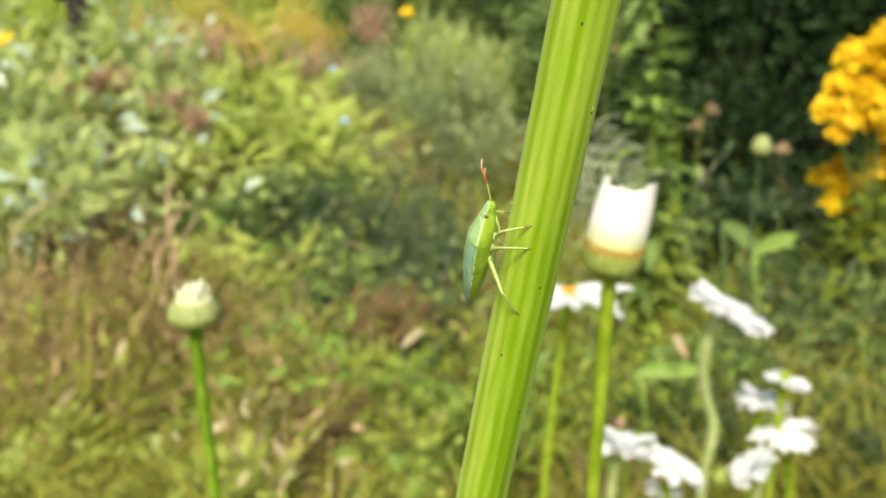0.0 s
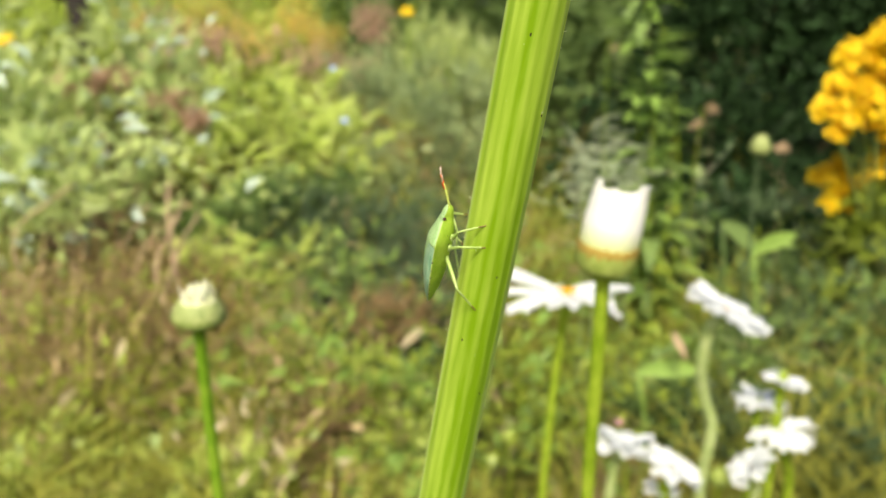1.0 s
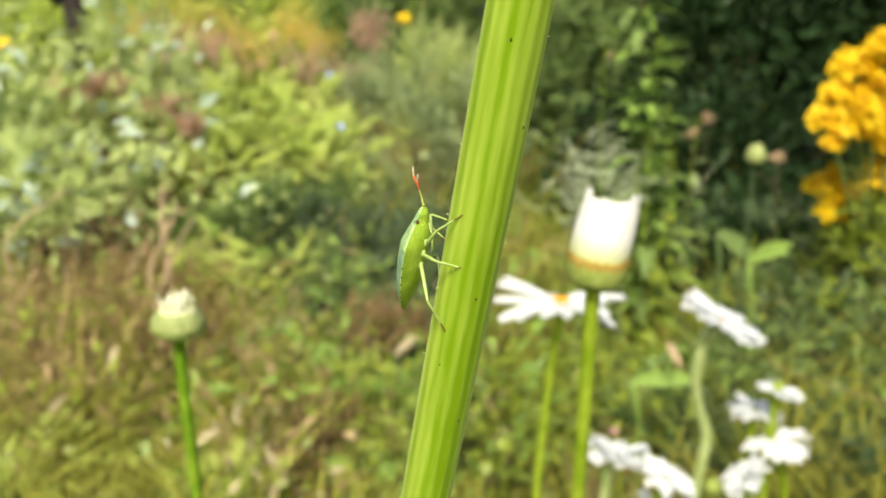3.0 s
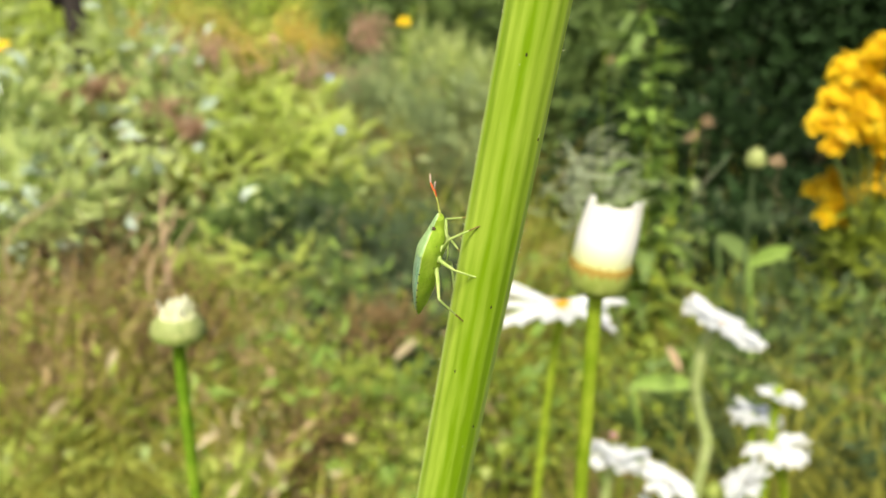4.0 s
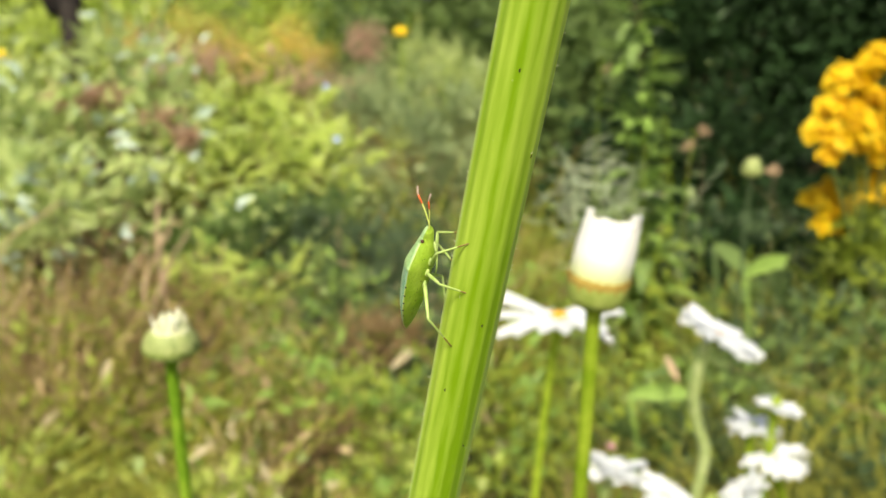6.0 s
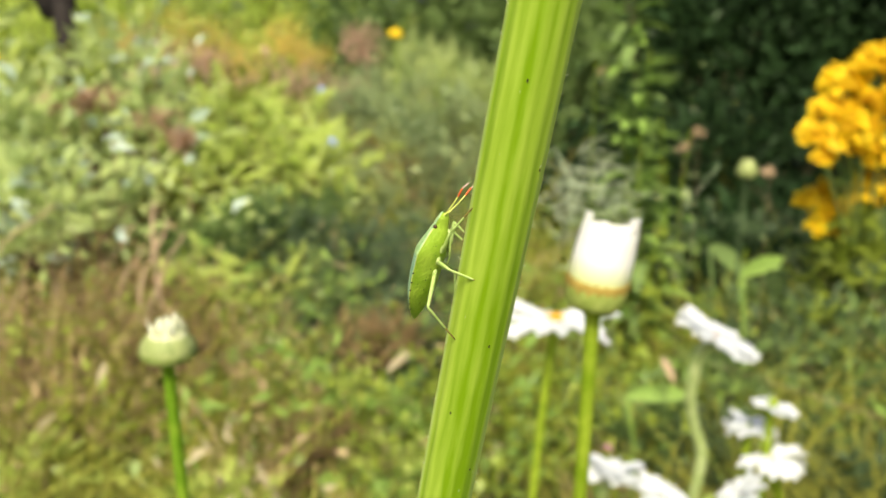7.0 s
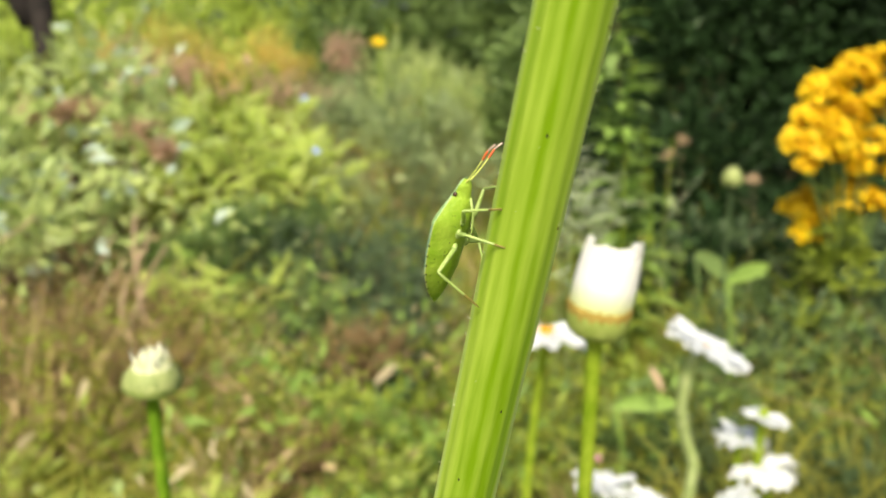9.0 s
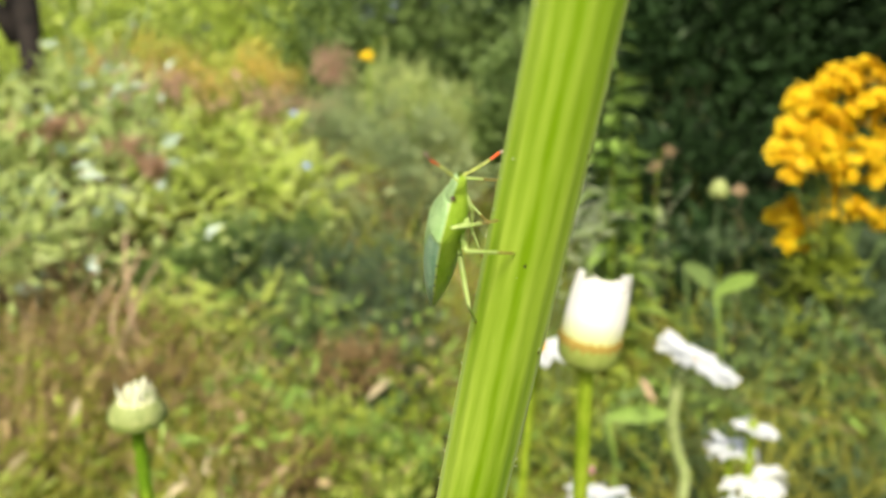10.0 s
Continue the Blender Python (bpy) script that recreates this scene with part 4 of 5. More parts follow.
def wisp(at, spread, n, label, seed):
    """A tangle of fine pale strands, gone to seed, on a thin stalk."""
    rng = np.random.default_rng(seed)
    at = Vector(at)
    ob = base("wispy_weed", (at.x, at.y, 0), label, "wild plant", "wispy weeds")
    v, f = tube(bend((0, 0, -0.02), (0, 0, at.z), (0.01, 0, 0), 8), [0.0022 - 0.0001 * i for i in range(9)], 6)
    part("stalk", mesh_of("stalk", v, f, M_MIST_LEAF), ob)
    verts, faces = [], []
    for k in range(n):
        p = Vector((rng.normal() * spread * 0.25, rng.normal() * spread * 0.2, at.z + rng.uniform(-spread, spread * 0.5)))
        d = Vector((rng.normal(), rng.normal() * 0.6, 0.5 + rng.normal() * 0.6)).normalized() * spread * rng.uniform(0.5, 1.1)
        v, f = tube(bend(p, p + d, Vector((rng.normal(), rng.normal(), rng.normal())) * spread * 0.12, 5), [0.0013, 0.0012, 0.0011, 0.0009, 0.0007, 0.0005], 4)
        faces += [tuple(i + len(verts) for i in g) for g in f]
        verts += v
    tagged(part("strand_tangle", mesh_of("strand_tangle", verts, faces, M_WISP), ob), kind="stuff")
    return ob


for k, at in enumerate(((0.268, 1.198, 0.525), (0.240, 1.241, 0.495), (0.305, 1.204, 0.472), (0.245, 1.177, 0.450))):
    wisp(at, 0.07, 17, "pale wispy weed gone to seed", 150 + k)

# ---- daisies ----
def petal_mesh(length, width, droop, mat, name="petal"):
    """A long strap petal with two grooves and a notched tip, from the origin along x."""
    verts, faces = [], []
    n = 8
    for i in range(n + 1):
        u = i / n
        w = width * (0.45 + 0.55 * math.sin(math.pi * min(1, u * 0.75 + 0.08))) * (1 if u < 0.85 else 1 - (u - 0.85) * 2.2)
        z = -droop * length * u * u
        for j in range(5):
            s = j / 2 - 1
            tipcut = (-0.05 * length * (j in (1, 3)) if i == n else 0) + (-0.03 * length if i == n and j in (0, 4) else 0)
            verts.append((length * u + tipcut, s * w / 2, z + 0.10 * width * (abs(s) - (0.5 if j in (1, 3) else 0)) + 0.1 * width * s * s))
    for i in range(n):
        for j in range(4):
            b = i * 5 + j
            faces.append((b, b + 1, b + 6, b + 5))
    return mesh_of(name, verts, faces, mat)


def aim(normal, spin=0.0):
    """A turn that brings the z axis onto normal."""
    return Vector((0, 0, 1)).rotation_difference(Vector(normal)).to_matrix().to_4x4() @ Matrix.Rotation(radians(spin), 4, "Z")


def daisy(at, normal, radius, petals, label, seed, stem_points=None, thick=0.0035, gaps=(), droop=0.15, stem_mat=None, jitter=7.0, core=1.0, slim=0.37, spokes=None):
    """An ox-eye daisy: stalk, green cup, domed orange disc and a ring of white petals, some lost or bent."""
    rng = np.random.default_rng(seed)
    at, nv = Vector(at), Vector(normal).normalized()
    pts = [at - nv * radius * 0.16] + [Vector(p) for p in (stem_points or [])]
    low = pts[-1]
    foot = Vector((low.x + 0.01, low.y + 0.02, 0))
    ob = base("daisy", foot, label, "flower", "white daisies")
    chain = [p - foot for p in ([at - nv * radius * 0.16, at - nv * radius * 0.5 - Vector((0, 0, radius * 0.5))] if not stem_points else pts)] + [Vector((0, 0, -0.02))]
    c = spline(chain, 8)
    v, f = tube(c, [thick] * len(c), 12)
    part("stem", mesh_of("stem", v, f, stem_mat or M_FLOWER_STEM), ob)
    T = Matrix.Translation(at - foot) @ aim(nv)
    r = radius
    v, f = spun([(r * 0.07, -r * 0.18), (r * 0.2, -r * 0.15), (r * 0.27, -r * 0.08), (r * 0.26, 0.0)], 20)
    part("cup", mesh_of("cup", v, f, M_CALYX), ob, "green scaled cup", T)
    v, f = spun([(r * 0.24 * core, 0.0), (r * 0.25 * core, r * 0.05 * core), (r * 0.21 * core, r * 0.11 * core), (r * 0.12 * core, r * 0.145 * core), (r * 0.02, r * 0.15 * core)], 20)
    part("disc", mesh_of("disc", v, f, M_DISC), ob, "orange-yellow domed disc", T)
    shapes = [petal_mesh(r * 0.8, r * slim, d, M_PETAL) for d in (droop * 0.6, droop, droop * 1.4)]
    ring = spokes or [(360 * k / petals + rng.normal() * 3, rng.normal() * jitter, rng.uniform(0.88, 1.06)) for k in range(petals)]
    for k, (a, dip, long) in enumerate(ring):
        if not any(lo <= a % 360 <= hi for lo, hi in gaps):
            m = T @ pose(0, 0, 0.001 * (k % 2), 0, 0, a) @ pose(r * 0.2 * core, 0, r * 0.01, rng.normal() * 9, dip, 0) @ Matrix.Diagonal((long, 1, 1, 1))
            part("petal", shapes[int(rng.integers(3))], ob, m=m)
    return ob


daisy((0.102, 0.566, 0.499), (-0.05, 0.17, 0.98), 0.054, 15, "white daisy with an orange disc and some lost petals", 211, [(0.099, 0.568, 0.46), (0.093, 0.575, 0.36), (0.088, 0.58, 0.2)], 0.0036, core=0.75, droop=0.05, slim=0.27,
      spokes=[(176, -4, 1.1), (163, -19, 1.1), (148, -24, 1.14), (199, 13, 1.1), (222, 6, 1.0), (246, 3, 0.95), (268, 2, 0.9), (291, 3, 0.9), (318, 8, 0.85), (334, 26, 0.95), (350, 4, 0.7), (6, -1, 1.12), (28, -4, 0.7), (122, -6, 0.9), (80, -2, 0.7)])
daisy((0.246, 0.598, 0.473), (0.43, -0.06, 0.88), 0.045, 30, "white daisy tilted on a crooked pale stem", 202, [(0.234, 0.596, 0.458), (0.231, 0.601, 0.419), (0.239, 0.607, 0.385), (0.249, 0.609, 0.358), (0.249, 0.611, 0.327), (0.248, 0.616, 0.274)], 0.0052, gaps=((74, 104),), droop=0.02, stem_mat=M_PALE_STEM, jitter=3, core=0.5, slim=0.34)
daisy((0.312, 0.610, 0.399), (0.26, 0.04, 0.95), 0.024, 32, "small white daisy on a slender stem", 203, core=0.36, droop=0.05, slim=0.36)
daisy((0.302, 0.632, 0.369), (0.10, 0.10, 0.97), 0.030, 32, "small white daisy in a loose group", 204, core=0.36, droop=0.12, slim=0.34, jitter=10)
daisy((0.313, 0.604, 0.352), (-0.12, 0.14, 0.97), 0.033, 15, "white daisy nodding over its neighbours", 205, [(0.318, 0.608, 0.33), (0.333, 0.618, 0.29), (0.338, 0.63, 0.2)], 0.0042, core=0.4, slim=0.30,
      spokes=[(176, 4, 1.15), (196, 8, 1.0), (160, -2, 0.95), (222, 12, 0.8), (246, 16, 0.9), (268, 18, 1.0), (288, 18, 1.05), (310, 10, 1.0), (334, 2, 1.0), (356, -8, 1.1), (16, -14, 1.15), (40, -12, 0.9), (70, -4, 0.6), (130, -2, 0.6)])
daisy((0.281, 0.588, 0.326), (-0.64, 0.22, 0.70), 0.028, 32, "white daisy turned on its side", 206, [(0.290, 0.592, 0.30), (0.288, 0.60, 0.24), (0.286, 0.61, 0.12)], 0.0040, core=0.36, droop=0.05, stem_mat=M_PALE_STEM, slim=0.34, jitter=11)
daisy((0.166, 0.600, 0.342), (0.26, 0.12, 0.94), 0.034, 32, "white daisy low in the grass", 207, [(0.160, 0.604, 0.31), (0.156, 0.61, 0.22), (0.156, 0.62, 0.1)], 0.0050, core=0.36, droop=0.03, stem_mat=M_PALE_STEM, slim=0.34, jitter=16)
daisy((0.201, 0.560, 0.343), (0.36, 0.06, 0.92), 0.030, 32, "white daisy low in the grass", 208, core=0.36, droop=0.12, slim=0.36, jitter=9)
daisy((0.196, 0.571, 0.312), (0.1, 0.15, 0.97), 0.020, 20, "small white daisy low in the grass", 209, core=0.36, droop=0.05, slim=0.3)


# ---- flower buds ----
def scales_cup(ob, r, h, T, seed, rows=4, mat=None):
    """A bud's cup: a rounded green body with overlapping pointed scales."""
    rng = np.random.default_rng(seed)
    v, f = spun([(r * 0.3, 0), (r * 0.74, h * 0.05), (r * 0.93, h * 0.24), (r * 0.98, h * 0.6), (r * 0.97, h)], 28)
    part("cup", mesh_of("cup", v, f, mat or M_CALYX), ob, m=T)
    verts = [(0, -0.5, 0), (0, 0.5, 0), (0.09, 0.46, 0.55), (0.07, 0.0, 1.0), (0.09, -0.46, 0.55), (0.13, 0, 0.45)]
    faces = [(0, 1, 5), (1, 2, 5), (2, 3, 5), (3, 4, 5), (4, 0, 5)]
    w, L = r * 0.36, h * 0.45
    me = mesh_of("scale", [(v[0] * w, v[1] * w, v[2] * L) for v in verts], faces, mat or M_CALYX)
    prof = [(0.72, 0.03, 30), (0.92, 0.22, 12), (0.97, 0.42, 4), (0.98, 0.62, 1)]
    for i in range(rows):
        rr, hh, tip = prof[i]
        n = 14 + 3 * i
        for k in range(n):
            part("scale", me, ob, m=T @ pose(0, 0, 0, 0, 0, 360 * (k + 0.5 * (i % 2)) / n + rng.normal() * 2) @ pose(r * rr, 0, h * hh, 0, tip, 0))


def white_bud(at, lean, label):
    """A daisy bud whose long white petals still stand upright in a blunt tube."""
    rng = np.random.default_rng(301)
    at = Vector(at)
    foot = Vector((at.x - 0.004, at.y + 0.01, 0))
    ob = base("daisy_bud", foot, label, "flower bud", "daisy buds")
    T = Matrix.Translation(at - foot) @ aim(lean)
    tube_way = Matrix.Translation(at - foot) @ aim((lean[0] + 0.08, lean[1], 1)) @ Matrix.Translation((-0.0007, 0, 0))
    r, h = 0.0090, 0.0092
    c = spline([at - foot, at - foot - Vector((0.0002, -0.0003, 0.03)), Vector((0.002, -0.006, 0.36)), Vector((0, 0, -0.02))], 10)
    v, f = tube(c, [0.0022 + (0.0007 if i < 2 else 0) for i in range(len(c))], 14)
    part("stem", mesh_of("stem", v, f, M_FLOWER_STEM), ob)
    scales_cup(ob, r, h, T, 302, 3)
    v, f = spun([(r * 0.96, h * 0.76), (r * 1.0, h * 0.80), (r * 1.02, h * 1.0), (r * 0.95, h * 1.03)], 40)
    part("rim", mesh_of("rim", v, f, M_RIM), ob, "brown papery rim of the cup", T)
    for k in range(60):
        a, w, tall = 6 * k + rng.normal() * 3, r * 0.15 * rng.uniform(0.6, 1.2), h * rng.uniform(-0.02, 0.26)
        part("fringe", mesh_of("fringe", [(r * 1.0, -w / 2, h * 0.62), (r * 1.0, w / 2, h * 0.62), (r * 1.045, w * 0.4, h * 0.95), (r * 1.04, 0, h + tall), (r * 1.045, -w * 0.4, h * 0.95)], [(0, 1, 2, 4), (4, 2, 3)], M_RIM), ob, m=T @ pose(0, 0, 0, 0, 0, a))
    for ring, (n, rad, L) in enumerate(((20, 0.95, 0.0150), (15, 0.82, 0.0145))):
        for k in range(n):
            a = 360 * (k + 0.5 * ring) / n + rng.normal() * 2
            tall = L * (1 + rng.normal() * 0.012)
            turn = abs((a + 90) % 180 - 90)
            tall *= 1 + 0.33 * max(0.0, math.cos(radians(turn * 2.0)))
            verts, faces = [], []
            w = 2 * math.pi * r / n * 1.3
            for i in range(7):
                u = i / 6
                out = r * rad * (1.03 + 0.05 * math.sin(math.pi * u) - 0.13 * u)
                ww = w * (1 - 0.12 * u) * (1 if i < 6 else 1.0)
                for s in (-1, 0, 1):
                    verts.append((out - 0.0003 * s * s, s * ww / 2, h + tall * u - (0.0006 if i == 6 and s else 0)))
            for i in range(6):
                b = i * 3
                faces += [(b, b + 1, b + 4, b + 3), (b + 1, b + 2, b + 5, b + 4)]
            part("petal", mesh_of("petal", verts, faces, M_BUD_PETAL), ob, m=tube_way @ pose(0, 0, 0, 0, 0, a))
    v, f = spun([(r * 0.74, h), (r * 0.72, h + 0.0136), (r * 0.5, h + 0.0145), (r * 0.1, h + 0.0145)], 20)
    part("petal_core", mesh_of("petal_core", v, f, M_BUD_PETAL), ob, "packed inner petals", tube_way)
    return ob


def round_bud(at, label, size=1.0, thick=0.0020, seed=311, name="daisy_bud", mat=None, tip=None, stalk=None):
    """A plump closed bud: green scaled cup with cream petals pinched to a point."""
    rng = np.random.default_rng(seed)
    at = Vector(at)
    foot = Vector((at.x + 0.001, at.y + 0.01, 0))
    ob = base(name, foot, label, "flower bud", "daisy buds")
    T = Matrix.Translation(at - foot) @ aim((0.05, -0.05, 1))
    r, h = 0.0088 * size, 0.0085 * size
    c = spline([at - foot, at - foot - Vector((0.0, -0.0003, 0.03)), Vector((0.004, -0.006, at.z * 0.5)), Vector((0, 0, -0.02))], 10)
    v, f = tube(c, [thick + (0.0006 if i < 2 else 0) for i in range(len(c))], 14)
    part("stem", mesh_of("stem", v, f, stalk or M_FLOWER_STEM), ob)
    scales_cup(ob, r, h, T, seed + 1, mat=mat)
    v, f = spun([(r * 0.9, h * 0.9), (r * 0.82, h * 1.1), (r * 0.62, h * 1.3), (r * 0.3, h * 1.42), (r * 0.05, h * 1.45)], 24)
    part("petal_core", mesh_of("petal_core", v, f, tip or M_BUD_CREAM), ob, m=T)
    for k in range(16):
        verts, faces = [], []
        L = 1 + rng.normal() * 0.2
        for i in range(6):
            u = i / 5
            out = r * (0.93 - 0.18 * u - 0.30 * u * u) + r * 0.05 * u * rng.normal()
            w = r * 0.46 * (1 - 0.75 * u * u)
            for s in (-1, 0, 1):
                verts.append((out - 0.0002 * s * s, s * w / 2, h * (0.75 + 1.15 * u * L)))
        for i in range(5):
            b = i * 3
            faces += [(b, b + 1, b + 4, b + 3), (b + 1, b + 2, b + 5, b + 4)]
        part("petal", mesh_of("petal", verts, faces, tip or M_BUD_CREAM), ob, m=T @ pose(0, 0, 0, 0, 0, 22.5 * k + rng.normal() * 3))
    return ob


def domed_bud(at, label):
    """A squat bud: a dome of overlapping scales, green below and cream above, with a ragged tuft of petal tips."""
    rng = np.random.default_rng(321)
    at = Vector(at)
    foot = Vector((at.x + 0.001, at.y + 0.01, 0))
    ob = base("daisy_bud", foot, label, "flower bud", "daisy buds")
    T = Matrix.Translation(at - foot) @ aim((0.06, -0.05, 1))
    r, h = 0.0086, 0.0098
    c = spline([at - foot, at - foot - Vector((0.0, -0.0003, 0.03)), Vector((0.004, -0.006, at.z * 0.5)), Vector((0, 0, -0.02))], 10)
    v, f = tube(c, [0.0020 + (0.0007 if i < 2 else 0) for i in range(len(c))], 14)
    part("stem", mesh_of("stem", v, f, M_GREEN_STEM), ob)
    line = [(0.30, 0.0), (0.80, 0.03), (0.97, 0.14), (1.0, 0.28), (0.95, 0.48), (0.82, 0.68), (0.64, 0.86), (0.5, 0.96), (0.1, 1.0)]
    v, f = spun([(r * a * 0.97, h * b) for a, b in line], 30)
    part("cup", mesh_of("cup", v, f, M_CUP), ob, m=T)
    for row, (rr, hh, tip, n, mat) in enumerate(((0.80, 0.03, 38, 15, M_CUP), (0.97, 0.13, 8, 18, M_CUP), (0.99, 0.28, -8, 20, M_BUD_SCALE), (0.94, 0.45, -22, 19, M_BUD_SCALE), (0.83, 0.63, -34, 16, M_BUD_SCALE), (0.67, 0.80, -38, 13, M_BUD_CREAM))):
        w, L = 2 * math.pi * r * rr / n * 1.25, h * 0.30
        me = mesh_of("scale", [(0, -w * 0.5, 0), (0, w * 0.5, 0), (w * 0.1, w * 0.42, L * 0.6), (w * 0.05, 0, L), (w * 0.1, -w * 0.42, L * 0.6), (w * 0.18, 0, L * 0.45)], [(0, 1, 5), (1, 2, 5), (2, 3, 5), (3, 4, 5), (4, 0, 5)], mat)
        for k in range(n):
            part("scale", me, ob, m=T @ pose(0, 0, 0, 0, 0, 360 * (k + 0.5 * (row % 2)) / n + rng.normal() * 2) @ pose(r * rr, 0, h * hh, 0, tip, 0))
    for k in range(24):
        a, rad, L = k * 137.5, r * 0.62 * math.sqrt((k + 1) / 24), h * rng.uniform(0.36, 0.72)
        w = r * 0.24
        me = mesh_of("petal", [(0, -w / 2, 0), (0, w / 2, 0), (w * 0.2, w * 0.45, L * 0.6), (0, w * 0.12, L), (0, -w * 0.12, L), (w * 0.2, -w * 0.45, L * 0.6)], [(0, 1, 2, 5), (5, 2, 3, 4)], M_BUD_TUFT)
        part("petal", me, ob, m=T @ pose(0, 0, 0, 0, 0, a) @ pose(rad, 0, h * (0.92 - 0.16 * k / 24), rng.normal() * 8, rng.normal() * 10 - 1, 0))
    return ob


white_bud((0.0503, 0.2122, 0.6322), (0.09, -0.06, 1), "half-open white daisy bud with upright petals")
left_bud = domed_bud((-0.0820, 0.228, 0.6097), "closed cream and green daisy bud on a straight stem")
round_bud((0.443, 1.027, 0.544), "pale green closed bud among the weeds", 1.6, 0.0022, 331, mat=M_BUD_SCALE, tip=M_BUD_SCALE, stalk=M_SHADE_LEAF)
for k, at in enumerate(((-0.238, 1.192, 0.142), (0.098, 0.979, 0.122), (0.282, 0.655, 0.263))):
    round_bud(at, "small pale closed bud low in the grass", 1.2, 0.002, 341 + k, tip=M_CALYX)


# ---- the ribbed stem ----
STEM_R = 0.00328


def big_stem():
    """A thick ribbed hollow-looking stalk, its origin at the height of the bug."""
    ob = base("plant_stem", (0.012, 0.078, 0.69), "thick ribbed bright green plant stem, faintly hairy", "plant stem")
    sides, rings = RIBS * 8, 90
    rng = np.random.default_rng(401)
    verts, faces = [], []
    z0, z1 = -0.74, 0.13
    for i in range(rings + 1):
        z = z0 + (z1 - z0) * i / rings
        for k in range(sides):
            a = 2 * math.pi * k / sides
            rib = 0.011 * math.cos(RIBS * a + radians(168)) + 0.012 * math.sin(3 * a + 0.4) + 0.006 * noise.noise(Vector((math.cos(a) * 2, math.sin(a) * 2, z * 120)))
            r = STEM_R * (1 + rib) * (1 + 0.12 * max(0, -z - 0.1))
            verts.append((math.cos(a) * r, math.sin(a) * r, z))
    for i in range(rings):
        for k in range(sides):
            j = (k + 1) % sides
            faces.append((i * sides + k, i * sides + j, (i + 1) * sides + j, (i + 1) * sides + k))
    faces.append(tuple(range(sides))[::-1])
    faces.append(tuple(range(rings * sides, (rings + 1) * sides)))
    part("stalk", mesh_of("stalk", verts, faces, M_STEM), ob)
    v, f = tube(((0, 0, 0), (0.00025, 0, 0.00012), (0.00042, 0, 0.0003)), (0.00005, 0.00004, 0.000015), 5)
    hair = mesh_of("hair", v, f, M_HAIR)
    for k in range(110):
        a, z = float(rng.uniform(0, 360)), float(rng.uniform(-0.04, 0.05))
        if k < 80:
            a = float(rng.choice((176, 184, 4, -6)) + rng.normal() * 4)
        part("hair", hair, ob, m=pose(0, 0, z, 0, 0, a) @ pose(STEM_R * 0.99, 0, 0, rng.normal() * 20, rng.normal() * 30, 0) @ Matrix.Scale(rng.uniform(0.3, 0.9), 4))
    v, f = spun([(0.00002, 0), (0.00012, 0.00002), (0.0001, 0.00006), (0.00003, 0.00009)], 8)
    speck = mesh_of("speck", v, f, M_SPECK)
    for a, z in ((-42, 0.0035), (-72, -0.0165), (-35, 0.021), (-70, 0.0335), (-120, -0.026), (-55, -0.034), (-100, 0.012)):
        part("speck", speck, ob, m=pose(0, 0, z, 0, 0, a) @ pose(STEM_R * 1.0, 0, 0, 0, 90, 0) @ Matrix.Diagonal((1.7, 0.9, 1, 1)))
    return ob


stem = big_stem()

# ---- the shield bug: x points to its belly, y to its far side, z to its head; millimetres ----
MM = 0.001


def interp(z, table):
    for (a, p), (b, q) in zip(table, table[1:]):
        if z <= b:
            t = max(0.0, min(1.0, (z - a) / (b - a)))
            return p + (q - p) * t
    return table[-1][1]


HALF = ((-6.7, 0.2), (-6.3, 0.7), (-5.4, 1.6), (-4, 2.6), (-2.5, 3.25), (-0.5, 3.5), (1.2, 3.45), (2.4, 3.5), (3.0, 3.2), (4.0, 2.4), (4.8, 1.75), (5.1, 1.25), (5.7, 1.18), (6.3, 1.0), (6.55, 0.75), (6.7, 0.2))
DEEP = ((-6.7, 0.12), (-6.0, 0.5), (-4.5, 1.1), (-2.5, 1.62), (-0.5, 1.85), (1.0, 1.95), (2.2, 2.0), (3.2, 1.9), (4.4, 1.5), (5.2, 1.1), (6.2, 0.78), (6.5, 0.6), (6.7, 0.12))
RISE = ((-6.7, 0.1), (-5, 0.6), (-2, 1.05), (0.5, 1.15), (2.4, 1.1), (3.6, 0.8), (4.8, 0.5), (6.2, 0.4), (6.5, 0.3), (6.7, 0.08))
EDGE_X = ((-6.7, -0.35), (-3, -0.5), (0, -0.55), (2.5, -0.5), (5, -0.05), (6.7, 0.35))


def smooth(z, table):
    return (interp(z - 0.35, table) + 2 * interp(z, table) + interp(z + 0.35, table)) / 4


def skin(s, z, belly):
    """A point of the bug's skin at s (-1 to 1 across) and z along it."""
    w = smooth(z, HALF)
    x = smooth(z, EDGE_X)
    if belly:
        x += smooth(z, DEEP) * (1 - abs(s) ** 1.9)
    else:
        x -= smooth(z, RISE) * (1 - s * s) ** 0.8
    return Vector((x, s * w, z)) * MM


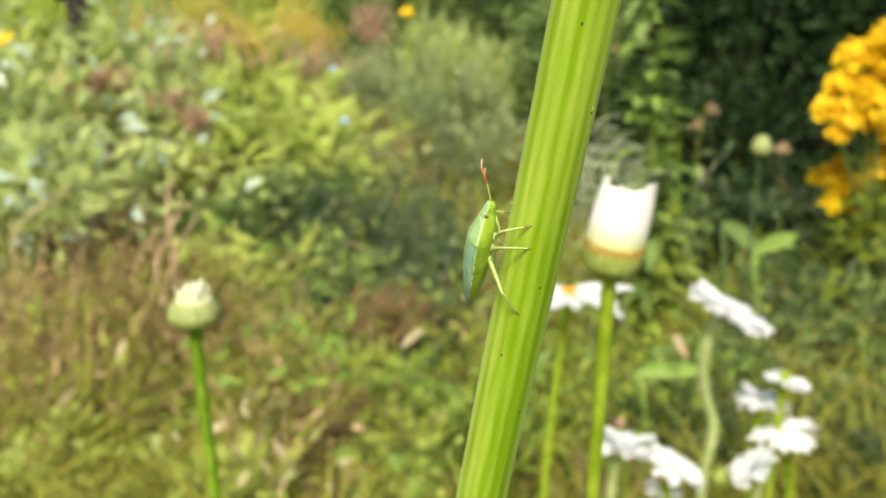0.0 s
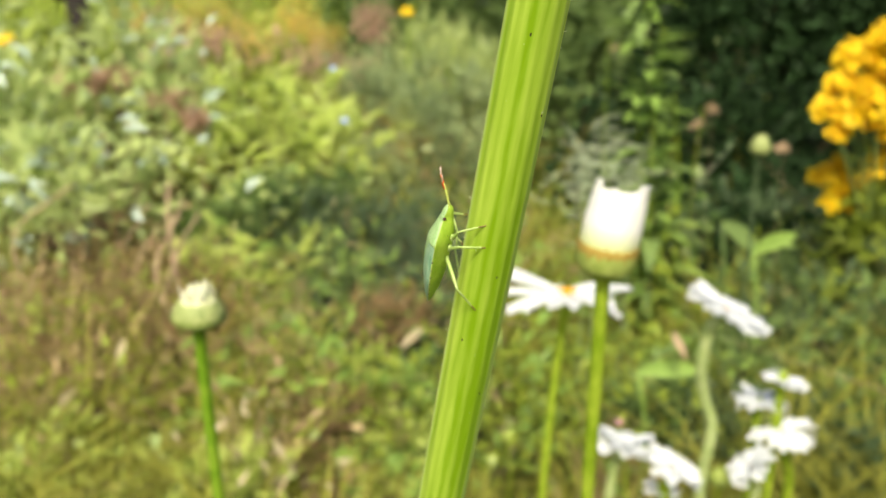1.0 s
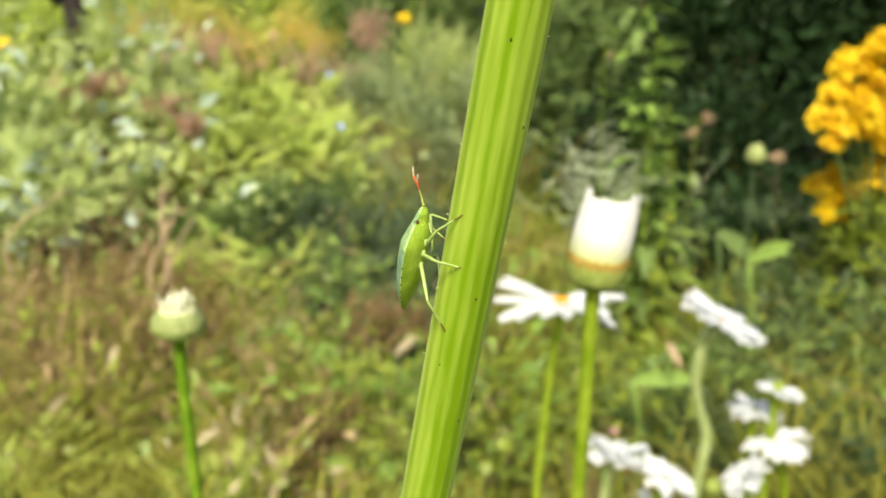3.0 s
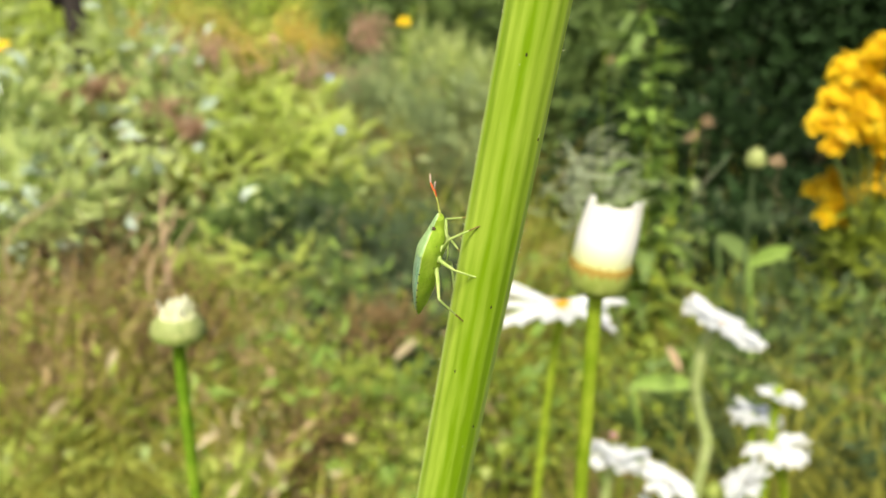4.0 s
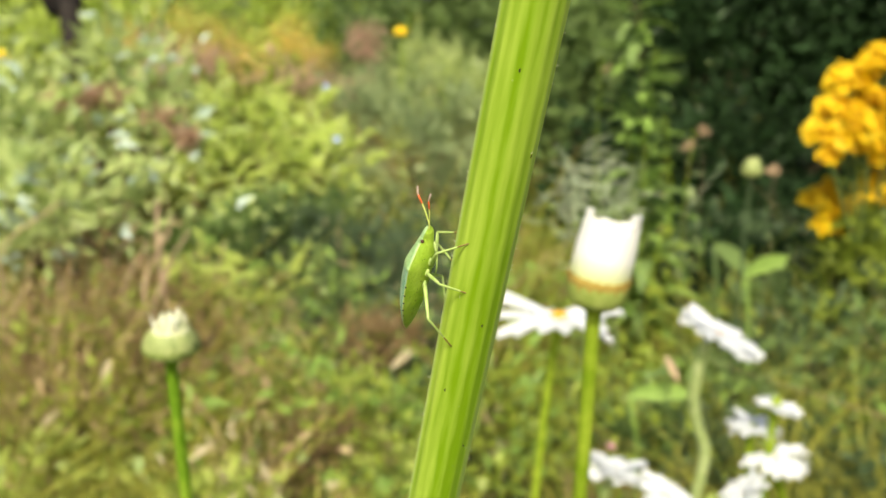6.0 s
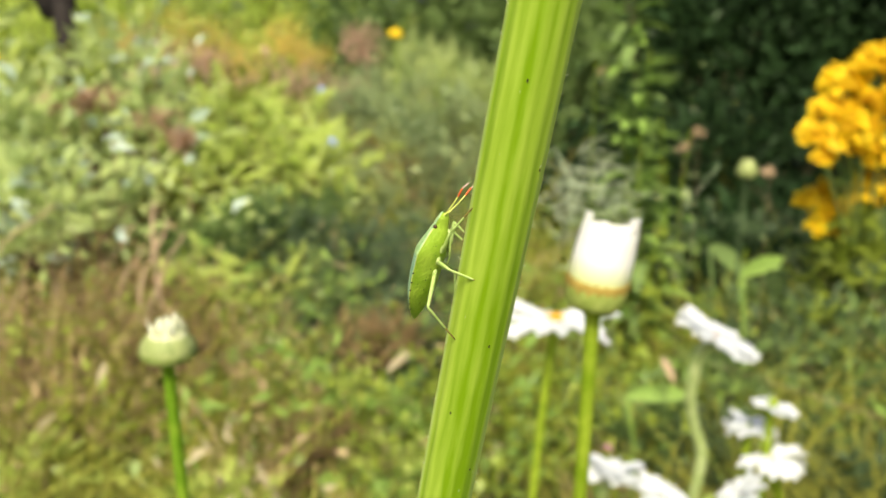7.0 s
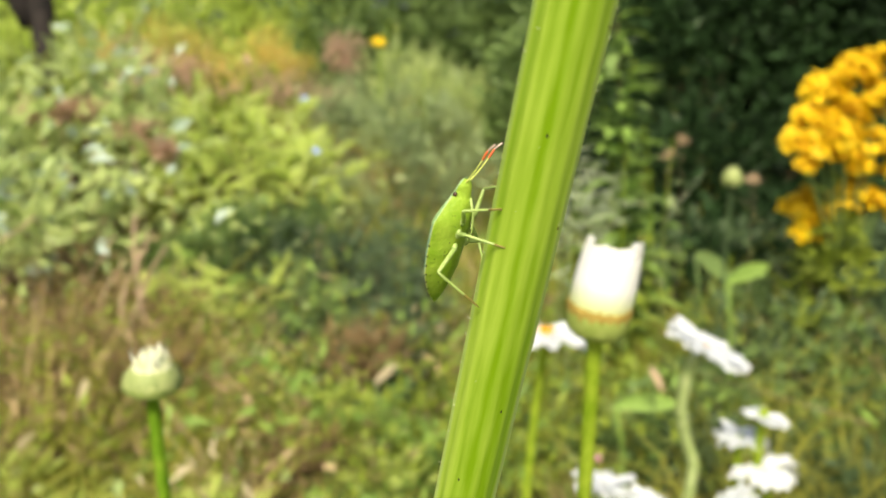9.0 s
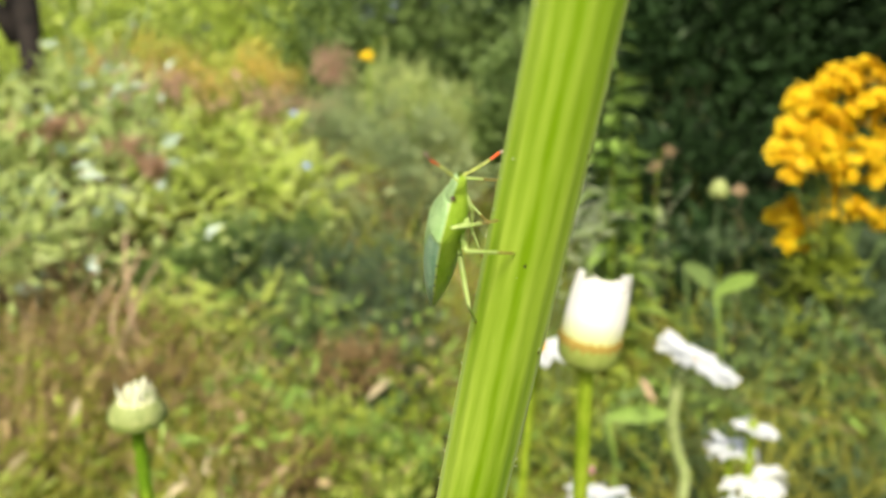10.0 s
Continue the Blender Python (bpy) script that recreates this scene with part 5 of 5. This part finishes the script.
def sheet(name, zs, ss, belly, mat, parent, keep=None, lift=0.0, label=""):
    """A patch of skin, from the cells that keep allows, lifted a little off the body and given an edge."""
    verts, faces, index = [], [], {}

    def vert(i, j):
        if (i, j) not in index:
            index[i, j] = len(verts)
            p = skin(ss[j], zs[i], belly)
            p.x += (lift if belly else -lift) * MM
            verts.append(p)
        return index[i, j]
    for i in range(len(zs) - 1):
        for j in range(len(ss) - 1):
            if keep is None or keep((ss[j] + ss[j + 1]) / 2, (zs[i] + zs[i + 1]) / 2):
                q = (vert(i, j), vert(i, j + 1), vert(i + 1, j + 1), vert(i + 1, j))
                faces.append(q if belly else q[::-1])
    ob = part(name, mesh_of(name, verts, faces, mat), parent, label)
    if lift:
        s = ob.modifiers.new("edge", "SOLIDIFY")
        s.thickness, s.offset = lift * MM * 1.2, -1
    return ob


def feeler(ob):
    """A five-jointed feeler along z, from green to red to a pale tip."""
    root = None
    knots = [Vector(p) for p in ((0, 0, 0), (0.03, 0, 0.75), (0.02, 0, 1.9), (-0.07, 0, 2.95), (-0.22, 0, 3.98), (-0.02, 0, 4.95))]
    for k, (r, mat, lab) in enumerate(((0.10, M_FEELER, ""), (0.075, M_FEELER, ""), (0.075, M_FEELER, ""), (0.11, M_RED, "red feeler joint"), (0.10, M_FEELER_TIP, "pale pinkish feeler tip"))):
        v, f = tube([knots[k].lerp(knots[k + 1], u) * MM for u in (0, 0.08, 0.5, 0.92, 1)], [r * q * MM for q in (0.55, 0.9, 1.0, 0.95, 0.5)], 8)
        me = mesh_of("antenna" if root is None else "joint", v, f, mat)
        if root is None:
            root = part("antenna", me, ob, "green antenna with red and pale joints")
        else:
            part("joint", me, root, lab)
    return root


def bone(name, ob, length, r0, r1, label=""):
    v, f = tube([(0, 0, length * u * MM) for u in (0, 0.06, 0.35, 0.7, 0.95, 1)], [q * MM for q in (r0 * 0.6, r0, r0, (r0 + r1) / 2, r1, r1 * 0.7)], 9)
    return part(name, mesh_of(name, v, f, M_LEG), ob, label)


LEGS = {"fore": (2.9, 1.25, 2.8, 3.8), "mid": (1.6, 1.45, 3.0, 4.2), "hind": (0.1, 1.45, 4.2, 5.6)}


def shield_bug():
    ob = base("shield_bug", (0, 0.08, 0.69), "bright green shield bug clinging to the stem", "insect")
    zs = [-6.7 + 13.4 * i / 54 for i in range(55)]
    ss = [-1 + i / 12 for i in range(25)]
    sheet("belly", zs, ss, True, M_BELLY, ob, lambda s, z: z <= 5.0)
    v, f = spun([(0.02 * MM, -0.05 * MM), (0.06 * MM, 0), (0.04 * MM, 0.04 * MM), (0.01 * MM, 0.05 * MM)], 7)
    dot = mesh_of("spiracle", v, f, M_TOOTH)
    for sign in (-1, 1):
        for s, z in ((0.62, 3.4), (0.5, 2.3), (0.55, 0.7), (0.62, -0.6), (0.62, -1.8), (0.6, -3.0), (0.55, -4.1)):
            n = (skin(sign * s + 0.02, z, True) - skin(sign * s - 0.02, z, True)).cross(skin(sign * s, z + 0.1, True) - skin(sign * s, z - 0.1, True)).normalized()
            part("spiracle", dot, ob, m=Matrix.Translation(skin(sign * s, z, True)) @ aim(n if n.x > 0 else -n))
    sheet("head", zs, ss, True, M_BELLY, ob, lambda s, z: z > 5.0)
    sheet("head_top", zs, ss, False, M_THORAX, ob, lambda s, z: z > 4.85, 0.02)
    sheet("pronotum", zs, ss, False, M_THORAX, ob, lambda s, z: 2.2 < z <= 4.85, 0.07, "green pronotum with broad shoulders")
    tri = lambda s, z: abs(s) * 3.5 < 1.9 * (z + 2.4) / 4.6 and z <= 2.2
    sheet("scutellum", zs, ss, False, M_THORAX, ob, tri, 0.06)
    sheet("wing_cover", zs, ss, False, M_BACK, ob, lambda s, z: z <= 2.2 and s < 0 and abs(s) < 0.93 and not tri(s, z), 0.04, "blue-green wing cover")
    sheet("wing_cover", zs, ss, False, M_BACK, ob, lambda s, z: z <= 2.2 and s >= 0 and abs(s) < 0.93 and not tri(s, z), 0.04, "blue-green wing cover")
    sheet("back", zs, ss, False, M_BACK, ob, lambda s, z: z <= 4.85)
    for sign in (-1, 1):
        pts = [skin(sign, z, True) for z in zs[2:-6]]
        v, f = tube(pts, [(0.07 if z < 0.6 else 0.04) * MM for z in zs[2:-6]], 7)
        part("margin", mesh_of("margin", v, f, M_EDGE), ob, "yellowish body margin")
        v, f = spun([(0.02 * MM, -0.05 * MM), (0.13 * MM, 0), (0.13 * MM, 0.06 * MM), (0.02 * MM, 0.12 * MM)], 7)
        mark = mesh_of("margin_mark", v, f, M_TOOTH)
        for z in (-5.5, -4.6, -3.7, -2.8, -1.8, -0.8, 0.3):
            part("margin_mark", mark, ob, m=Matrix.Translation(skin(sign, z, True)) @ Matrix.Diagonal((0.7, 0.9, 2.0, 1)))
        v, f = spun([(0.04 * MM, -0.24 * MM), (0.19 * MM, -0.13 * MM), (0.23 * MM, 0), (0.19 * MM, 0.13 * MM), (0.04 * MM, 0.24 * MM)], 12)
        part("eye", mesh_of("eye", v, f, M_EYE), ob, "dark compound eye", Matrix.Translation(skin(sign * 0.97, 5.25, True)))
        for z, y in ((2.9, 1.05), (1.6, 1.2), (0.1, 1.2)):
            p = skin(sign * y / 3.4, z, True)
            v, f = spun([(0.1 * MM, -0.5 * MM), (0.28 * MM, -0.35 * MM), (0.34 * MM, 0), (0.26 * MM, 0.3 * MM), (0.1 * MM, 0.45 * MM)], 10)
            part("coxa", mesh_of("coxa", v, f, M_LEG), ob, m=Matrix.Translation(p))
    v, f = tube([(1.15 * MM, 0, 4.9 * MM), (1.75 * MM, 0, 3.6 * MM), (2.0 * MM, 0, 1.8 * MM), (1.9 * MM, 0, 0.5 * MM)], [0.14 * MM, 0.12 * MM, 0.1 * MM, 0.05 * MM], 7)
    part("beak", mesh_of("beak", v, f, M_LEG), ob, "slender folded beak")
    limbs = {}
    for side, sign in (("near", -1), ("far", 1)):
        for which, (z, y, a, b) in LEGS.items():
            thigh = bone("femur", ob, a, 0.23, 0.16)
            shin = bone("tibia", ob, b * 0.64, 0.135, 0.1)
            v, f = tube([(0, 0, b * q * MM) for q in (0.63, 0.7, 0.82, 0.92, 1.0)], [q * MM for q in (0.085, 0.1, 0.09, 0.1, 0.04)], 8)
            part("tarsus", mesh_of("tarsus", v, f, M_FOOT), shin, "brown foot")
            limbs[side, which] = (thigh, shin)
        limbs[side, "antenna"] = feeler(ob)
    return ob, limbs


bug, limbs = shield_bug()


# ---- what moves ----
def along(p, q, pole):
    """A pose at p (millimetres) whose z axis runs to q."""
    z = (q - p).normalized()
    x = (pole - z * pole.dot(z)).normalized()
    y = z.cross(x)
    m = Matrix((x, y, z)).transposed().to_4x4()
    m.translation = p * MM
    return m


def step_leg(side, which, feet):
    """Keys a femur and a tibia so that the foot stands at each row's place (seconds, x, y, z in the bug's millimetres)."""
    z, y, a, b = LEGS[which]
    sign = -1 if side == "near" else 1
    root = skin(sign * y / 3.4, z, True) / MM + Vector((0.25, 0, 0))
    up, low = [], []
    for t, fx, fy, fz in feet:
        foot = Vector((fx, fy, fz))
        d = foot - root
        reach = min(max(d.length, abs(a - b) + 0.2), (a + b) * 0.985)
        way = d.normalized()
        h = (a * a - b * b + reach * reach) / (2 * reach)
        pole = Vector((-0.22, sign * 1.0, 0.1)) if which == "hind" else Vector((-0.55, sign * 0.7, 0.3))
        if which == "hind" and (t < 6 or t > 9.7):
            pole = Vector((0.1, sign * 1.0, -0.15))
        out = (pole - way * pole.dot(way)).normalized()
        knee = root + way * h + out * math.sqrt(max(0.0, a * a - h * h))
        up.append((t, along(root, knee, out)))
        low.append((t, along(knee, root + way * reach, out)))
    thigh, shin = limbs[side, which]
    walk(thigh, up)
    walk(shin, low)


def wave_feeler(side, ways):
    """Keys a feeler along each row's way."""
    root = Vector((0.45, -0.45 if side == "near" else 0.45, 6.2))
    walk(limbs[side, "antenna"], [(t, along(root, root + Vector((x, y, z)), Vector((1, 0.1, 0)))) for t, x, y, z in ways])


def motions():
    walk(stem, [
        (0, pose(0.01204, 0.07783, 0.69000, 9.95, 7.70, 1.35)),
        (0.5, pose(0.01124, 0.08149, 0.69000, 9.93, 8.11, 1.41)),
        (1, pose(0.00963, 0.08336, 0.69000, 9.92, 8.37, 1.46)),
        (1.5, pose(0.01264, 0.08248, 0.69000, 10.19, 8.31, 1.49)),
        (2, pose(0.00947, 0.08414, 0.69000, 10.27, 8.35, 1.51)),
        (2.5, pose(0.00921, 0.08163, 0.69000, 10.37, 8.71, 1.59)),
        (2.7, pose(0.01018, 0.08111, 0.69000, 10.40, 8.31, 1.52)),
        (3.8, pose(0.00991, 0.08335, 0.69000, 10.64, 8.31, 1.56)),
        (4, pose(0.01091, 0.08309, 0.69000, 10.67, 7.92, 1.49)),
        (4.5, pose(0.01031, 0.08085, 0.69000, 10.93, 8.13, 1.57)),
        (5, pose(0.00925, 0.08032, 0.69000, 11.16, 8.16, 1.60)),
        (5.5, pose(0.00956, 0.08459, 0.69000, 11.31, 8.91, 1.77)),
        (5.7, pose(0.01061, 0.08519, 0.69000, 11.34, 8.58, 1.71)),
        (6.8, pose(0.00963, 0.08041, 0.69000, 11.53, 8.19, 1.66)),
        (7, pose(0.01024, 0.08036, 0.69000, 11.56, 7.96, 1.62)),
        (7.5, pose(0.00949, 0.08200, 0.69000, 11.69, 8.86, 1.83)),
        (8, pose(0.00926, 0.07978, 0.69000, 11.99, 7.92, 1.68)),
        (8.5, pose(0.00883, 0.07979, 0.69000, 12.12, 7.43, 1.59)),
        (9, pose(0.00912, 0.08221, 0.69000, 12.30, 8.11, 1.76)),
        (9.5, pose(0.00625, 0.07516, 0.69000, 12.56, 8.04, 1.78)),
        (9.8, pose(0.00520, 0.07240, 0.69000, 12.99, 8.51, 1.96)),
        (10, pose(0.00558, 0.07119, 0.69000, 13.19, 7.95, 1.86)),
    ])
    walk(bug, [
        (0, pose(0.00411, 0.08048, 0.67631, 9.52, 7.12, -1.56)),
        (0.5, pose(0.00300, 0.08428, 0.67541, 9.48, 8.07, -1.35)),
        (1, pose(0.00120, 0.08626, 0.67529, 9.29, 8.68, -2.23)),
        (1.5, pose(0.00427, 0.08560, 0.67501, 9.39, 8.42, -3.37)),
        (2, pose(0.00130, 0.08761, 0.67621, 8.62, 8.32, -9.07)),
        (2.5, pose(0.00090, 0.08510, 0.67627, 8.50, 9.59, -8.87)),
        (2.7, pose(0.00172, 0.08449, 0.67680, 8.60, 9.21, -8.90)),
        (3.8, pose(0.00108, 0.08676, 0.67692, 8.88, 9.04, -8.86)),
        (4, pose(0.00245, 0.08637, 0.67723, 9.04, 9.24, -7.87)),
        (4.5, pose(0.00216, 0.08412, 0.67805, 9.24, 8.58, -8.94)),
        (5, pose(0.00091, 0.08399, 0.67759, 8.74, 9.95, -11.77)),
        (5.5, pose(0.00089, 0.08852, 0.67729, 8.29, 11.03, -13.66)),
        (5.7, pose(0.00176, 0.08895, 0.67737, 8.75, 10.69, -11.77)),
        (6.8, pose(0.00138, 0.08352, 0.68016, 9.00, 12.01, -9.98)),
        (7, pose(0.00250, 0.08450, 0.68100, 5.41, 13.94, -19.18)),
        (7.5, pose(0.00197, 0.08620, 0.68208, 4.76, 13.94, -19.67)),
        (8, pose(0.00193, 0.08415, 0.68350, 5.03, 12.27, -25.92)),
        (8.5, pose(0.00196, 0.08393, 0.68584, 3.18, 14.06, -29.71)),
        (9, pose(0.00274, 0.08565, 0.68995, 3.51, 13.36, -27.99)),
        (9.5, pose(0.00119, 0.07751, 0.69642, 0.68, 15.45, -29.39)),
        (9.8, pose(0.00009, 0.07129, 0.70034, 14.62, 9.61, -10.23)),
        (10, pose(0.00070, 0.06893, 0.70205, 24.00, 7.00, -2.48)),
    ])
    NF = ((0, 5.41, -3.01, 5.77), (0.5, 5.42, -3.01, 5.91), (1, 5.45, -2.98, 6.19), (1.5, 5.57, -2.98, 6.00), (2, 5.02, -2.83, 8.67), (2.5, 5.05, -2.86, 8.62), (2.7, 5.08, -2.72, 8.25), (3.8, 5.30, -2.56, 7.13), (4, 5.22, -2.74, 7.32), (4.5, 5.22, -2.79, 7.11), (5, 5.44, -2.73, 7.60), (5.5, 5.73, -2.70, 7.07), (5.7, 5.56, -2.60, 6.87), (6.8, 4.90, -2.62, 7.67), (7, 3.92, -2.41, 9.36), (7.5, 4.36, -2.94, 8.36), (8, 4.76, -2.36, 6.41), (8.5, 4.97, -2.47, 4.65), (9, 5.58, -3.04, 6.01), (9.5, 5.42, -3.70, 9.18), (9.8, 4.17, -2.03, 5.01), (10, 3.75, -2.33, 4.49))
    NM = ((0, 6.41, -2.81, 2.92), (0.5, 6.23, -2.90, 3.16), (1, 6.42, -2.87, 3.28), (1.5, 6.50, -2.82, 3.16), (2, 6.83, -2.71, 2.47), (2.5, 6.90, -2.66, 2.34), (2.7, 6.92, -2.69, 2.00), (3.8, 7.26, -2.59, 0.73), (4, 7.20, -2.59, 0.80), (4.5, 6.94, -2.62, 0.87), (5, 7.38, -2.39, 1.06), (5.5, 7.24, -2.42, 0.80), (5.7, 7.04, -2.53, 0.68), (6.8, 6.80, -2.64, 1.98), (7, 7.25, -2.75, 1.52), (7.5, 6.62, -3.12, -0.14), (8, 6.53, -2.80, -2.03), (8.5, 6.90, -2.74, 2.74), (9, 7.16, -3.08, 2.64), (9.5, 5.59, -3.37, 2.85), (9.8, 6.08, -2.89, 3.52), (10, 5.34, -2.92, 1.97))
    NH = ((0, 6.05, -2.72, -6.42), (0.5, 6.11, -2.77, -6.11), (1, 6.21, -2.76, -6.13), (1.5, 6.19, -2.72, -6.27), (2, 6.38, -2.62, -7.42), (2.5, 6.38, -2.60, -7.95), (2.7, 6.08, -2.63, -7.89), (3.8, 5.18, -2.43, -5.43), (4, 5.41, -2.60, -5.08), (4.5, 5.16, -2.67, -4.72), (5, 5.63, -2.56, -4.76), (5.5, 6.12, -2.49, -5.64), (5.7, 5.84, -2.45, -5.81), (6.8, 5.48, -2.29, -7.98), (7, 5.32, -2.50, -6.03), (7.5, 5.40, -2.87, -7.90), (8, 4.95, -2.45, -3.89), (8.5, 5.24, -2.14, -6.02), (9, 5.34, -2.72, -4.12), (9.5, 6.43, -3.27, -0.94), (9.8, 4.15, -1.92, -5.79), (10, 3.88, -1.68, -7.47))
    FF = ((0, 3.51, 1.70, 4.81), (0.5, 3.55, 1.70, 4.72), (1, 3.60, 1.67, 5.11), (1.5, 3.52, 1.64, 4.88), (2, 3.49, 1.46, 4.67), (2.5, 3.47, 1.46, 4.63), (2.7, 3.79, 1.52, 4.37), (3.8, 4.22, 1.59, 6.38), (4, 3.92, 1.56, 6.37), (4.5, 3.79, 1.51, 6.11), (5, 3.78, 1.46, 6.53), (5.5, 3.87, 1.45, 6.26), (5.7, 4.12, 1.54, 6.25), (6.8, 3.88, 1.53, 4.65), (7, 3.65, 0.88, 4.32), (7.5, 3.61, 0.58, 6.83), (8, 4.00, 0.75, 5.81), (8.5, 3.81, 0.67, 5.06), (9, 4.13, 0.49, 7.10), (9.5, 3.77, 0.08, 4.61), (9.8, 4.08, 1.56, 5.01), (10, 3.68, 1.74, 5.48))
    FM = ((0, 3.42, 1.70, -0.10), (0.5, 3.51, 1.71, 0.03), (1, 3.58, 1.68, 0.23), (1.5, 3.46, 1.64, 0.11), (2, 3.35, 1.45, -0.02), (2.5, 3.40, 1.47, -0.18), (2.7, 3.76, 1.52, 2.26), (3.8, 4.12, 1.60, 1.20), (4, 3.90, 1.58, 1.07), (4.5, 3.67, 1.52, 1.05), (5, 3.73, 1.48, 1.43), (5.5, 3.81, 1.47, 0.77), (5.7, 4.09, 1.56, 1.38), (6.8, 3.95, 1.56, 2.18), (7, 3.68, 0.90, 3.33), (7.5, 3.65, 0.66, 2.89), (8, 3.95, 0.79, 1.97), (8.5, 3.91, 0.84, -0.83), (9, 4.04, 0.64, -1.95), (9.5, 3.92, 0.30, -1.09), (9.8, 4.04, 1.59, 0.63), (10, 3.88, 1.75, 0.80))
    FH = ((0, 3.32, 1.70, -5.50), (0.5, 3.46, 1.71, -5.29), (1, 3.55, 1.69, -5.21), (1.5, 3.39, 1.65, -5.29), (2, 3.20, 1.45, -5.09), (2.5, 3.32, 1.48, -5.86), (2.7, 3.66, 1.54, -5.11), (3.8, 4.00, 1.61, -5.68), (4, 3.86, 1.60, -5.62), (4.5, 3.51, 1.52, -5.38), (5, 3.67, 1.51, -5.16), (5.5, 3.75, 1.50, -5.45), (5.7, 4.06, 1.60, -5.45), (6.8, 4.18, 1.65, -5.78), (7, 3.95, 1.11, -5.05), (7.5, 3.76, 0.82, -6.80), (8, 3.90, 0.80, -0.35), (8.5, 3.93, 0.87, -1.80), (9, 4.04, 0.65, -2.56), (9.5, 3.95, 0.34, -2.20), (9.8, 4.03, 1.60, -1.45), (10, 4.08, 1.76, -3.67))
    A1 = ((0, -0.26, -0.22, 0.94), (0.5, -0.29, -0.23, 0.93), (1, -0.28, -0.22, 0.94), (1.5, -0.26, -0.22, 0.94), (2, -0.19, -0.24, 0.95), (2.5, -0.18, -0.23, 0.96), (2.7, -0.19, -0.24, 0.95), (3.8, -0.16, -0.22, 0.96), (4, -0.19, -0.22, 0.96), (4.5, -0.18, -0.23, 0.96), (5, -0.18, -0.22, 0.96), (5.5, -0.15, -0.22, 0.96), (5.7, -0.17, -0.22, 0.96), (6.8, 0.48, -0.08, 0.87), (7, 0.40, -0.04, 0.92), (7.5, 0.42, -0.03, 0.91), (8, 0.53, 0.05, 0.85), (8.5, 0.47, 0.05, 0.88), (9, 0.44, 0.03, 0.90), (9.5, 0.40, -0.02, 0.92), (9.8, 0.78, -0.10, 0.62), (10, -0.58, -0.41, 0.70))
    A2 = ((0, -0.33, 0.34, 0.88), (0.5, -0.38, 0.34, 0.86), (1, -0.36, 0.32, 0.88), (1.5, -0.34, 0.32, 0.88), (2, -0.42, 0.29, 0.86), (2.5, -0.51, 0.31, 0.81), (2.7, -0.47, 0.30, 0.83), (3.8, -0.42, 0.28, 0.86), (4, -0.42, 0.30, 0.86), (4.5, -0.45, 0.32, 0.83), (5, -0.48, 0.24, 0.84), (5.5, -0.46, 0.23, 0.86), (5.7, -0.49, 0.24, 0.84), (6.8, -0.32, 0.28, 0.91), (7, 0.42, 0.55, 0.72), (7.5, 0.45, 0.57, 0.68), (8, 0.38, 0.56, 0.74), (8.5, 0.33, 0.53, 0.78), (9, 0.33, 0.50, 0.80), (9.5, 0.27, 0.54, 0.80), (9.8, -0.11, 0.40, 0.91), (10, 0.78, 0.56, 0.28))
    step_leg("near", "fore", NF)
    step_leg("near", "mid", NM)
    step_leg("near", "hind", NH)
    step_leg("far", "fore", FF)
    step_leg("far", "mid", FM)
    step_leg("far", "hind", FH)
    wave_feeler("near", A1)
    wave_feeler("far", A2)
    SWAY = ((0, 0.00), (0.5, 0.12), (1, 0.23), (1.5, 0.21), (2, 0.19), (2.5, 0.17), (4, 0.08), (4.5, 0.05), (5, 0.08), (5.5, 0.12), (7, 0.06), (7.5, 0.05), (8, 0.05), (8.5, 0.05), (9, 0.05), (9.5, -0.23), (10, -0.51))
    foot = left_bud.location.copy()
    walk(left_bud, [(t, pose(foot.x, foot.y, foot.z, 0, a, 0)) for t, a in SWAY])


motions()
